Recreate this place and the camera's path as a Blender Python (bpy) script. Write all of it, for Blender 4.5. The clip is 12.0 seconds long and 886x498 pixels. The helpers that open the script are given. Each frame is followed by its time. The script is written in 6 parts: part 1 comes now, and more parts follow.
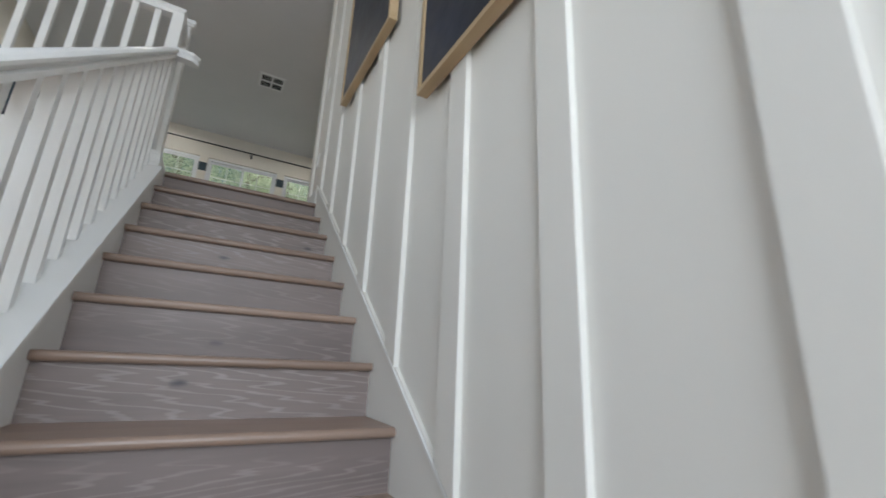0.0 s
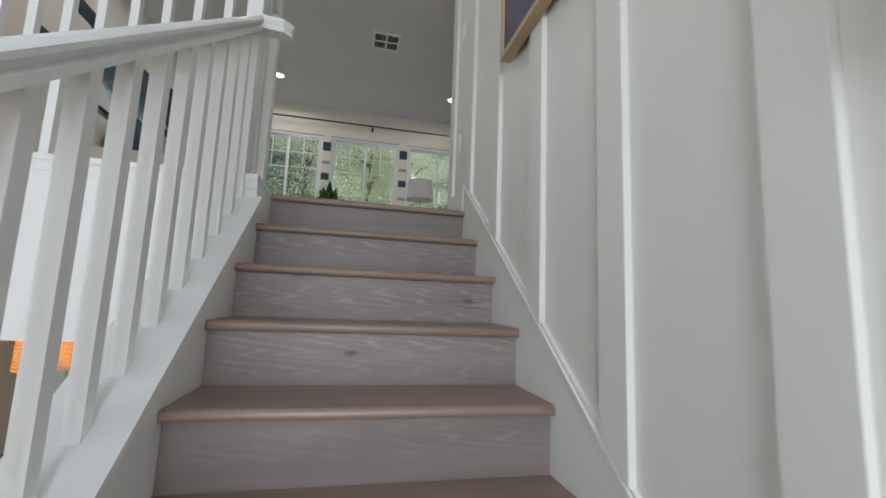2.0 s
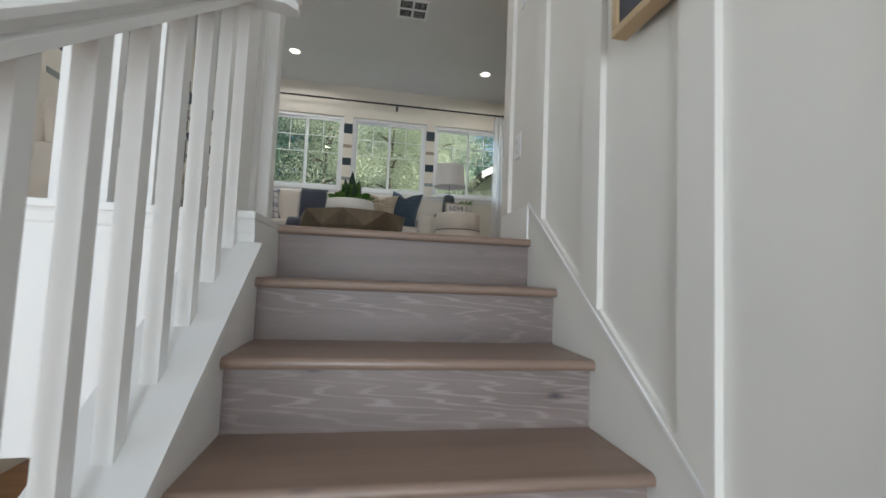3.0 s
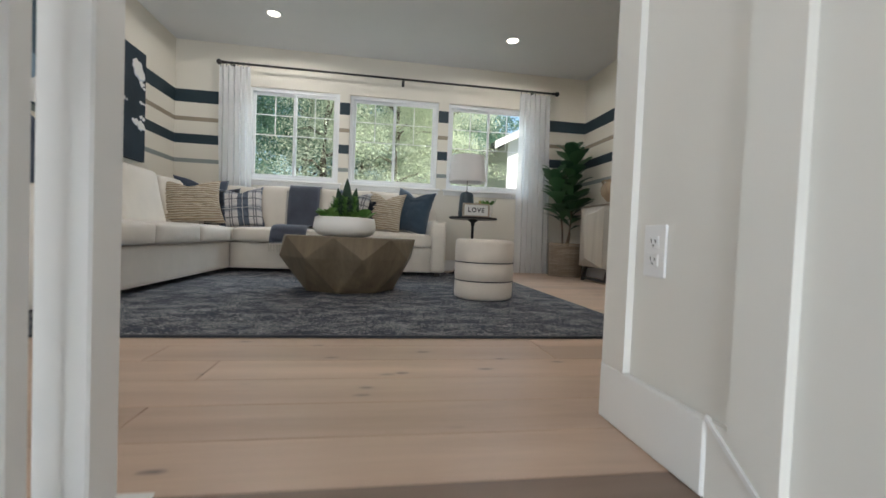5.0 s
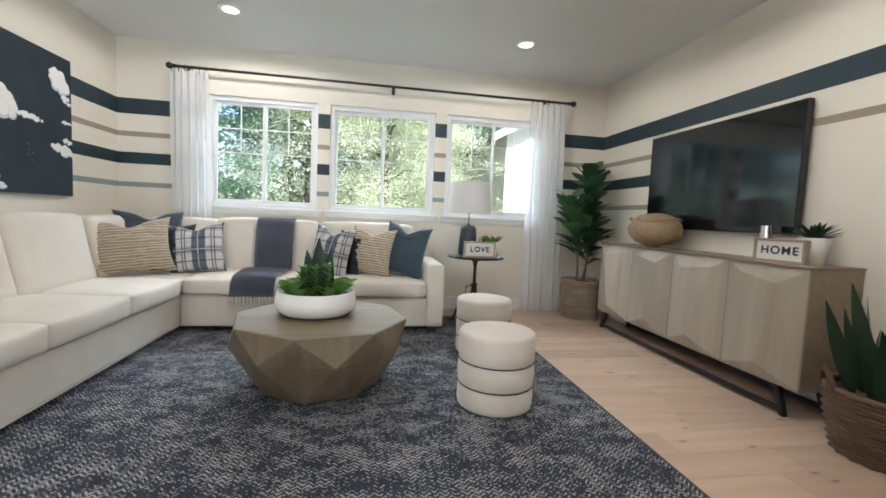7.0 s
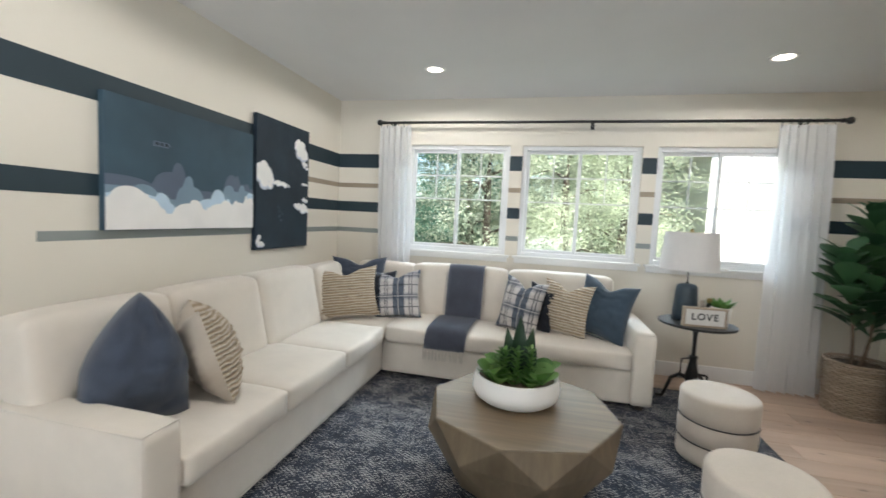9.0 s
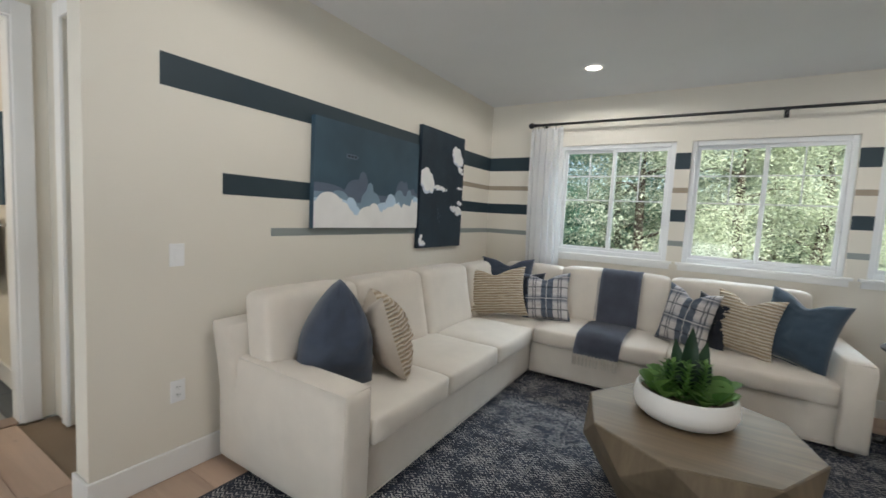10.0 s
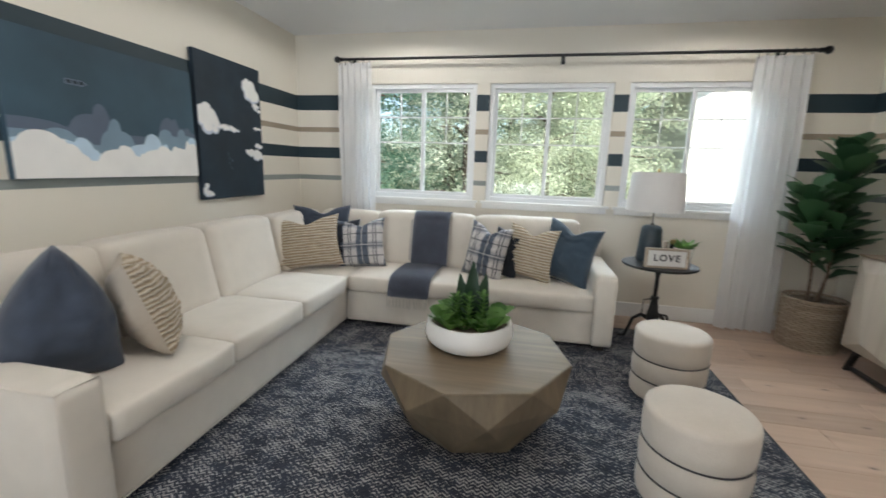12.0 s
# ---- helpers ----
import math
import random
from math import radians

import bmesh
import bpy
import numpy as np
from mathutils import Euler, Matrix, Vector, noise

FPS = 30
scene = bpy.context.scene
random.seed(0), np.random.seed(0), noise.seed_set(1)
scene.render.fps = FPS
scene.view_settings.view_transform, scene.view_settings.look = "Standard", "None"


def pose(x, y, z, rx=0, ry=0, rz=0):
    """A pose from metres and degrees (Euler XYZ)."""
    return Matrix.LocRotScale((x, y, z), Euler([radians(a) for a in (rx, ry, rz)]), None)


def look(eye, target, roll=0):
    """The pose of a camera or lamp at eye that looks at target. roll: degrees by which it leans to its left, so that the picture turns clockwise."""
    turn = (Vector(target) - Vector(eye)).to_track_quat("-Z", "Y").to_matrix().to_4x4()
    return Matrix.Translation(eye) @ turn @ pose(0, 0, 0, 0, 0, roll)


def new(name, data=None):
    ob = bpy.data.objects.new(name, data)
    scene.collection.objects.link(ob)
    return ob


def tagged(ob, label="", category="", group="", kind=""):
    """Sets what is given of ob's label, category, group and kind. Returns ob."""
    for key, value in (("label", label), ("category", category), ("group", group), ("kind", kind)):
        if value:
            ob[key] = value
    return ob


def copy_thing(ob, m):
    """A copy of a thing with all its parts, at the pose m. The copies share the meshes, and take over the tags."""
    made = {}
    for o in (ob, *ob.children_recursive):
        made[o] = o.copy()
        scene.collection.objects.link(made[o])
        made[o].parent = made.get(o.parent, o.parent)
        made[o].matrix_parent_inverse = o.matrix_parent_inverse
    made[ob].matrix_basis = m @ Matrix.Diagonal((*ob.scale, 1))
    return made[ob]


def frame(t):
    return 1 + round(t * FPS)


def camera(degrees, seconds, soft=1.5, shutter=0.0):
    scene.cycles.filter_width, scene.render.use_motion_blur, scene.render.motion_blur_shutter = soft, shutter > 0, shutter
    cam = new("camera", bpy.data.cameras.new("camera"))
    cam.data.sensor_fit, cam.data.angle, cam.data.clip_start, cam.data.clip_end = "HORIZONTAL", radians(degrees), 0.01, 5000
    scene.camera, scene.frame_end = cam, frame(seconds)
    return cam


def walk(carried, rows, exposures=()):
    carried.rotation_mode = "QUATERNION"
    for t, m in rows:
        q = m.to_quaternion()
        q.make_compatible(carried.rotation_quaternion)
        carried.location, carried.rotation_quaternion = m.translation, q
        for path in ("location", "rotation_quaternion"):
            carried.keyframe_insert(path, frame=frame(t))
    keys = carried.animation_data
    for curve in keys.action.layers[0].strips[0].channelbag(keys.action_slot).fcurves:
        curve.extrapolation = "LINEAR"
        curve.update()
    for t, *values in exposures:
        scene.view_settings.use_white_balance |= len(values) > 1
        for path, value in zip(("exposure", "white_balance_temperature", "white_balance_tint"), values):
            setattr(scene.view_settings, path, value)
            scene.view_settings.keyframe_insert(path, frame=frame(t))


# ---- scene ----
cam = camera(93.6, 12.0, soft=1.6, shutter=0.3)
PATH = [
    (0, (-0.605, -3.024, -1.119), (0.322, -1.334, -0.587), 2.5),
    (0.5, (-0.549, -2.785, -0.982), (0.058, -0.941, -0.501), 2.5),
    (1, (-0.517, -2.547, -0.83), (-0.033, -0.647, -0.434), 2.5),
    (1.5, (-0.533, -2.302, -0.668), (-0.085, -0.38, -0.345), 2.5),
    (2, (-0.608, -2.073, -0.492), (-0.183, -0.136, -0.23), 2.3),
    (2.5, (-0.634, -1.832, -0.325), (-0.259, 0.122, -0.119), 2.2),
    (3, (-0.661, -1.57, -0.16), (-0.331, 0.398, -0.032), 2.4),
    (3.2, (-0.645, -1.477, -0.108), (-0.328, 0.495, -0.006), 2.4),
    (4.8, (-0.647, -0.729, 0.39), (-0.339, 1.247, 0.336), 2.3),
    (5, (-0.642, -0.626, 0.455), (-0.338, 1.350, 0.398), 2.3),
    (5.2, (-0.657, -0.568, 0.532), (-0.344, 1.405, 0.453), 2.3),
    (5.5, (-0.643, -0.44, 0.629), (-0.324, 1.531, 0.529), 2.3),
    (6, (-0.653, -0.224, 0.736), (-0.322, 1.745, 0.622), 2.2),
    (6.5, (-0.607, -0.036, 0.933), (-0.266, 1.929, 0.785), 2.4),
    (6.7, (-0.577, 0.037, 0.991), (-0.236, 2.002, 0.842), 2.5),
    (8.3, (-0.74, 0.525, 1.416), (-0.716, 2.519, 1.261), 2.7),
    (8.5, (-0.774, 0.523, 1.449), (-0.88, 2.515, 1.295), 2.7),
    (9, (-0.837, 0.473, 1.456), (-1.291, 2.415, 1.308), 2.8),
    (9.5, (-0.916, 0.392, 1.439), (-1.701, 2.225, 1.291), 2.9),
    (10, (-0.919, 0.343, 1.437), (-1.97, 2.036, 1.272), 3.0),
    (10.5, (-0.868, 0.408, 1.436), (-2.031, 2.024, 1.236), 2.7),
    (11, (-0.798, 0.51, 1.433), (-1.868, 2.179, 1.172), 2.3),
    (11.5, (-0.727, 0.573, 1.436), (-1.497, 2.389, 1.103), 2.1),
    (12, (-0.645, 0.62, 1.426), (-1.026, 2.544, 1.04), 1.8),
]
walk(cam, [(t, look(e, a, roll)) for t, e, a, roll in PATH],
     exposures=[(0.0, 0.33), (1.0, 0.36), (3.0, 0.68), (4.8, 1.06), (5.5, 1.18), (6.0, 1.40), (6.5, 1.63), (8.5, 1.64), (9.5, 1.21), (10.5, 1.00), (11.5, 1.11), (12.0, 1.29)])

# ---- world and lights ----
CEIL = 2.74
world = bpy.data.worlds.new("world")
scene.world = world
world.use_nodes = True
wn = world.node_tree
sky = wn.nodes.new("ShaderNodeTexSky")
sky.sky_type = "NISHITA"
sky.sun_disc = False
sky.sun_elevation = radians(52)
sky.sun_rotation = radians(150)
wn.nodes["Background"].inputs["Strength"].default_value = 0.15
wn.links.new(sky.outputs[0], wn.nodes["Background"].inputs["Color"])

sun = new("sun", bpy.data.lights.new("sun", "SUN"))
sun.data.energy, sun.data.angle, sun.data.color = 5.0, radians(0.6), (1.0, 0.95, 0.86)
sun.matrix_world = look((6, -11, 16), (0, 0, 0))


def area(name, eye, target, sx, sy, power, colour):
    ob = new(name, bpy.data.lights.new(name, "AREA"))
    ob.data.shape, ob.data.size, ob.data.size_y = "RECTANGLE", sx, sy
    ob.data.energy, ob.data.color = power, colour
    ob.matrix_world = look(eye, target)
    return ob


# skylight that falls in through the three windows, from above their heads
area("sky_light_window", (-0.6, 8.6, 4.95), (-0.6, 3.4, 1.2), 7.0, 1.3, 158, (0.74, 0.89, 1.0))
# daylight in the stair hall's entry window, behind the start of the walk
area("sky_light_entry", (-1.1, -5.34, -0.1), (-1.1, 0, 0.1), 2.0, 2.2, 78, (0.80, 0.90, 1.0))
# daylight fill from an unseen opening, added on the open side of the stair hall
area("sky_light_hall", (-4.40, -2.4, 0.9), (0, -0.6, 0.3), 3.0, 2.6, 12, (0.86, 0.93, 1.0))
# warm light added in the bathroom, out of view and without a fixture
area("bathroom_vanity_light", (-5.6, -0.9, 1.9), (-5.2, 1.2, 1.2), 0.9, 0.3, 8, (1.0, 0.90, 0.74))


def downlight(x, y, z, power):
    ob = new("downlight_lamp", bpy.data.lights.new("downlight_lamp", "SPOT"))
    ob.data.energy, ob.data.color = power, (1.0, 0.98, 0.95)
    ob.data.spot_size, ob.data.spot_blend, ob.data.shadow_soft_size = radians(174), 0.2, 0.06
    ob.matrix_world = look((x, y, z - 0.012), (x, y, z - 1))


# The pair at y 1.72 is unseen, added to light the near walls.
CANS = ((-1.823, 4.06, 18), (0.79, 4.05, 12), (-1.823, 1.72, 22), (0.79, 1.72, 26))
for lx, ly, power in CANS:
    downlight(lx, ly, CEIL, power)


# ---- materials ----
def nodes_of(name):
    m = bpy.data.materials.new(name)
    m.use_nodes = True
    nt = m.node_tree
    return m, nt, nt.nodes["Principled BSDF"]


def node(nt, kind, **values):
    n = nt.nodes.new(kind)
    for key, value in values.items():
        if key in n.inputs:
            n.inputs[key].default_value = value
    return n


def coords(nt, stretch=(1, 1, 1), scatter=False):
    tc = nt.nodes.new("ShaderNodeTexCoord")
    mp = nt.nodes.new("ShaderNodeMapping")
    mp.inputs["Scale"].default_value = stretch
    nt.links.new(tc.outputs["Object"], mp.inputs["Vector"])
    if scatter:
        oi = nt.nodes.new("ShaderNodeObjectInfo")
        mul = nt.nodes.new("ShaderNodeVectorMath")
        mul.operation = "SCALE"
        mul.inputs[0].default_value = (37.0, 23.0, 11.0)
        nt.links.new(oi.outputs["Random"], mul.inputs["Scale"])
        nt.links.new(mul.outputs[0], mp.inputs["Location"])
    return mp.outputs[0]


def noise_tex(nt, vec, scale, detail=4.0, rough=0.55, distort=0.0):
    n = nt.nodes.new("ShaderNodeTexNoise")
    n.inputs["Scale"].default_value, n.inputs["Detail"].default_value = scale, detail
    n.inputs["Roughness"].default_value, n.inputs["Distortion"].default_value = rough, distort
    nt.links.new(vec, n.inputs["Vector"])
    return n.outputs["Fac"]


def ramp(nt, fac, *stops):
    r = nt.nodes.new("ShaderNodeValToRGB")
    while len(r.color_ramp.elements) < len(stops):
        r.color_ramp.elements.new(0.5)
    for e, (p, c) in zip(r.color_ramp.elements, stops):
        e.position, e.color = p, (*c, 1)
    nt.links.new(fac, r.inputs["Fac"])
    return r.outputs["Color"]


def mixc(nt, fac, a, b, mode="MIX"):
    m = nt.nodes.new("ShaderNodeMix")
    m.data_type, m.blend_type = "RGBA", mode
    fi, ai, bi = m.inputs[0], m.inputs[6], m.inputs[7]
    for sock, v in ((fi, fac), (ai, a), (bi, b)):
        if isinstance(v, bpy.types.NodeSocket):
            nt.links.new(v, sock)
        elif isinstance(v, tuple):
            sock.default_value = (*v, 1)
        else:
            sock.default_value = v
    return m.outputs[2]


def maths(nt, op, a, b=0.0, c=0.0):
    m = nt.nodes.new("ShaderNodeMath")
    m.operation = op
    for sock, v in zip(m.inputs, (a, b, c)):
        if isinstance(v, bpy.types.NodeSocket):
            nt.links.new(v, sock)
        else:
            sock.default_value = v
    return m.outputs[0]


def bump(nt, bsdf, height, strength, distance=0.01):
    b = nt.nodes.new("ShaderNodeBump")
    b.inputs["Strength"].default_value, b.inputs["Distance"].default_value = strength, distance
    nt.links.new(height, b.inputs["Height"])
    nt.links.new(b.outputs[0], bsdf.inputs["Normal"])


def shade(c, k):
    return tuple(min(1.0, v * k) for v in c)


def plain(name, col, rough=0.5, var=0.06, scale=3.0, grain=0.06, gscale=120.0, metal=0.0, relief=0.003, sheen=0.0):
    """A surface with soft large variation and a fine relief."""
    m, nt, b = nodes_of(name)
    v = coords(nt)
    c = ramp(nt, noise_tex(nt, v, scale, 3), (0.3, shade(col, 1 - var)), (0.7, shade(col, 1 + var)))
    nt.links.new(c, b.inputs["Base Color"])
    rr = maths(nt, "MULTIPLY_ADD", noise_tex(nt, v, scale * 3, 3), 0.16, rough - 0.08)
    nt.links.new(rr, b.inputs["Roughness"])
    b.inputs["Metallic"].default_value = metal
    if sheen:
        b.inputs["Sheen Weight"].default_value = sheen
        b.inputs["Sheen Roughness"].default_value = 0.5
    if grain:
        bump(nt, b, noise_tex(nt, v, gscale, 3), grain, relief)
    return m


def wood(name, light, dark, axis=0, fine=60.0, streak=0.35, rough=0.45, knots=0.0, lime=None):
    """Sawn wood with its grain along one axis; lime: pale filler in the pores."""
    m, nt, b = nodes_of(name)
    st = [1.0, 1.0, 1.0]
    st[axis] = 0.07
    v = coords(nt, tuple(st), scatter=True)
    broad = noise_tex(nt, v, 9, 3, 0.5, 0.6)
    lines = noise_tex(nt, v, fine, 4, 0.6, 0.4)
    oi = nt.nodes.new("ShaderNodeObjectInfo")
    c = ramp(nt, broad, (0.3, dark), (0.7, light))
    c = mixc(nt, maths(nt, "MULTIPLY", maths(nt, "SUBTRACT", 1.0, lines), streak), c, shade(dark, 0.6))
    if lime:
        st2 = [20.0, 20.0, 20.0]
        st2[axis] = 0.8
        v2 = coords(nt, tuple(st2), scatter=True)
        w = nt.nodes.new("ShaderNodeTexWave")
        w.wave_type, w.rings_direction = "RINGS", "SPHERICAL"
        w.inputs["Scale"].default_value, w.inputs["Distortion"].default_value = 2.6, 11.0
        w.inputs["Detail"].default_value, w.inputs["Detail Scale"].default_value = 2.0, 0.7
        nt.links.new(v2, w.inputs["Vector"])
        pores = ramp(nt, w.outputs["Fac"], (0.80, (0, 0, 0)), (0.99, (1, 1, 1)))
        patch = ramp(nt, noise_tex(nt, v, 5, 2), (0.44, (0, 0, 0)), (0.62, (1, 1, 1)))
        k = maths(nt, "MULTIPLY", maths(nt, "MULTIPLY", pores, patch), 0.24)
        c = mixc(nt, k, c, lime)
    if knots:
        smoke = ramp(nt, noise_tex(nt, coords(nt, tuple(1.0 if q != axis else 0.22 for q in range(3)), scatter=True), 7, 4, 0.6, 0.5), (0.52, (0, 0, 0)), (0.78, (1, 1, 1)))
        c = mixc(nt, maths(nt, "MULTIPLY", smoke, 0.5 * knots), c, shade(dark, 0.72))
        v3 = coords(nt, (1, 1, 1), scatter=True)
        sp = nt.nodes.new("ShaderNodeSeparateXYZ")
        nt.links.new(v3, sp.inputs[0])
        wobble = maths(nt, "MULTIPLY", noise_tex(nt, v3, 22, 3), 0.10)
        cb = nt.nodes.new("ShaderNodeCombineXYZ")
        nt.links.new(maths(nt, "MULTIPLY_ADD", sp.outputs[axis], 3.2, wobble), cb.inputs[0])
        nt.links.new(maths(nt, "MULTIPLY_ADD", maths(nt, "ADD", sp.outputs[1], sp.outputs[2]), 8.0, wobble), cb.inputs[1])
        vo = nt.nodes.new("ShaderNodeTexVoronoi")
        vo.voronoi_dimensions = "2D"
        vo.inputs["Scale"].default_value = 1.0
        nt.links.new(cb.outputs[0], vo.inputs["Vector"])
        dot = ramp(nt, vo.outputs["Distance"], (0.02, (1, 1, 1)), (0.10, (0, 0, 0)))
        halo = ramp(nt, vo.outputs["Distance"], (0.05, (1, 1, 1)), (0.26, (0, 0, 0)))
        pick = nt.nodes.new("ShaderNodeSeparateXYZ")
        nt.links.new(vo.outputs["Color"], pick.inputs[0])
        rare = ramp(nt, pick.outputs[0], (0.70, (0, 0, 0)), (0.92, (1, 1, 1)))
        spot = maths(nt, "MULTIPLY", dot, rare)
        c = mixc(nt, maths(nt, "MULTIPLY", maths(nt, "MULTIPLY", halo, rare), 0.35 * knots), c, shade(dark, 0.7))
        c = mixc(nt, maths(nt, "MULTIPLY", spot, knots), c, (0.07, 0.06, 0.065))
    tint = maths(nt, "MULTIPLY_ADD", oi.outputs["Random"], 0.24, 0.88)
    hsv = nt.nodes.new("ShaderNodeHueSaturation")
    nt.links.new(tint, hsv.inputs["Value"])
    nt.links.new(c, hsv.inputs["Color"])
    nt.links.new(hsv.outputs[0], b.inputs["Base Color"])
    nt.links.new(maths(nt, "MULTIPLY_ADD", lines, 0.2, rough - 0.1), b.inputs["Roughness"])
    bump(nt, b, lines, 0.12, 0.002)
    return m


def cloth(name, col, second=None, weave=900.0, var=0.10, rough=0.9, relief=0.3):
    m, nt, b = nodes_of(name)
    v = coords(nt)
    w = noise_tex(nt, v, weave * 0.4, 2)
    big = noise_tex(nt, v, 6, 3)
    c = ramp(nt, big, (0.3, shade(col, 1 - var)), (0.7, shade(col, 1 + var)))
    c = mixc(nt, maths(nt, "MULTIPLY", w, 0.45), c, second or shade(col, 0.72))
    nt.links.new(c, b.inputs["Base Color"])
    b.inputs["Roughness"].default_value = rough
    b.inputs["Sheen Weight"].default_value = 0.25
    bump(nt, b, w, relief, 0.0015)
    return m


def plaid(name):
    m, nt, b = nodes_of(name)
    v = coords(nt)
    sep = nt.nodes.new("ShaderNodeSeparateXYZ")
    nt.links.new(v, sep.inputs[0])

    def bands(s, period, width, off):
        p = maths(nt, "FRACT", maths(nt, "MULTIPLY_ADD", s, 1 / period, off))
        return maths(nt, "LESS_THAN", p, width)
    cream, blue, navy = (0.68, 0.65, 0.64), (0.12, 0.17, 0.25), (0.022, 0.032, 0.052)
    x, z = sep.outputs[0], sep.outputs[2]
    c = mixc(nt, maths(nt, "MULTIPLY", bands(z, 0.21, 0.36, 0.30), 0.45), cream, (0.30, 0.31, 0.36))
    c = mixc(nt, maths(nt, "MULTIPLY", bands(x, 0.24, 0.46, 0.10), 0.90), c, (0.055, 0.085, 0.13))
    c = mixc(nt, maths(nt, "MULTIPLY", bands(z, 0.21, 0.20, 0.22), 0.55), c, (0.05, 0.07, 0.11))
    thin = maths(nt, "MAXIMUM", maths(nt, "MAXIMUM", bands(x, 0.24, 0.045, 0.46), bands(x, 0.24, 0.045, 0.36)), bands(z, 0.21, 0.05, 0.62))
    c = mixc(nt, maths(nt, "MULTIPLY", thin, 0.75), c, navy)
    pale = maths(nt, "MAXIMUM", bands(x, 0.24, 0.03, 0.90), bands(z, 0.21, 0.035, 0.12))
    c = mixc(nt, maths(nt, "MULTIPLY", pale, 0.8), c, (0.7, 0.68, 0.66))
    w = noise_tex(nt, v, 350, 2)
    c = mixc(nt, maths(nt, "MULTIPLY", w, 0.3), c, navy)
    nt.links.new(c, b.inputs["Base Color"])
    b.inputs["Roughness"].default_value = 0.9
    bump(nt, b, w, 0.3, 0.0015)
    return m


def ribbed_cloth(name):
    m, nt, b = nodes_of(name)
    v = coords(nt)
    wv = coords(nt, (0.25, 1, 1))
    w = nt.nodes.new("ShaderNodeTexWave")
    w.bands_direction = "Z"
    w.inputs["Scale"].default_value, w.inputs["Distortion"].default_value = 13.0, 3.2
    w.inputs["Detail"].default_value, w.inputs["Detail Scale"].default_value = 4.0, 2.6
    nt.links.new(wv, w.inputs["Vector"])
    c = ramp(nt, w.outputs["Fac"], (0.0, (0.33, 0.255, 0.17)), (0.35, (0.47, 0.385, 0.28)), (0.75, (0.55, 0.465, 0.36)), (1.0, (0.63, 0.56, 0.47)))
    nt.links.new(c, b.inputs["Base Color"])
    b.inputs["Roughness"].default_value = 0.95
    h = maths(nt, "ADD", w.outputs["Fac"], maths(nt, "MULTIPLY", noise_tex(nt, v, 300, 2), 0.3))
    bump(nt, b, h, 0.9, 0.008)
    return m


def rug_mat(name):
    m, nt, b = nodes_of(name)
    v = coords(nt)
    sep = nt.nodes.new("ShaderNodeSeparateXYZ")
    nt.links.new(v, sep.inputs[0])
    zig = maths(nt, "PINGPONG", sep.outputs[0], 0.021)
    u = maths(nt, "MULTIPLY", maths(nt, "ADD", sep.outputs[1], zig), 6.2832 / 0.023)
    st = maths(nt, "SINE", u)
    gate = noise_tex(nt, v, 62, 2, 0.6)
    area_ = noise_tex(nt, coords(nt, (0.6, 1, 1)), 9.0, 5, 0.7)
    thr = maths(nt, "ADD", maths(nt, "MULTIPLY", gate, 3.8), maths(nt, "MULTIPLY", area_, 4.0))
    on = maths(nt, "ADD", maths(nt, "MULTIPLY", st, 0.8), thr)
    lightm = ramp(nt, maths(nt, "MULTIPLY", on, 0.2), (0.87, (0, 0, 0)), (0.93, (1, 1, 1)))
    base = ramp(nt, noise_tex(nt, v, 14, 4, 0.6), (0.3, (0.010, 0.014, 0.025)), (0.7, (0.030, 0.038, 0.060)))
    c = mixc(nt, maths(nt, "MULTIPLY", lightm, 0.8), base, (0.47, 0.45, 0.44))
    nt.links.new(c, b.inputs["Base Color"])
    b.inputs["Roughness"].default_value = 0.9
    bump(nt, b, maths(nt, "ADD", on, noise_tex(nt, v, 500, 2)), 0.5, 0.003)
    return m


def glass(name, tint=(1, 1, 1)):
    m, nt, b = nodes_of(name)
    b.inputs["Base Color"].default_value = (*tint, 1)
    b.inputs["Roughness"].default_value = 0.0
    b.inputs["Transmission Weight"].default_value = 1.0
    b.inputs["IOR"].default_value = 1.22
    return m


def glow(name, col, strength):
    m, nt, b = nodes_of(name)
    b.inputs["Base Color"].default_value = (*col, 1)
    b.inputs["Emission Color"].default_value = (*col, 1)
    b.inputs["Emission Strength"].default_value = strength
    return m


def leaf_mat(name, a, c2, gloss=0.45, through_=0.3):
    m, nt, b = nodes_of(name)
    geo = nt.nodes.new("ShaderNodeNewGeometry")
    oi = nt.nodes.new("ShaderNodeObjectInfo")
    c = ramp(nt, maths(nt, "FRACT", maths(nt, "ADD", geo.outputs["Random Per Island"], oi.outputs["Random"])), (0.0, a), (1.0, c2))
    nt.links.new(c, b.inputs["Base Color"])
    b.inputs["Roughness"].default_value = gloss
    t = nt.nodes.new("ShaderNodeBsdfTranslucent")
    nt.links.new(c, t.inputs["Color"])
    mx = nt.nodes.new("ShaderNodeMixShader")
    mx.inputs[0].default_value = through_
    nt.links.new(b.outputs[0], mx.inputs[1])
    nt.links.new(t.outputs[0], mx.inputs[2])
    nt.links.new(mx.outputs[0], nt.nodes["Material Output"].inputs["Surface"])
    return m


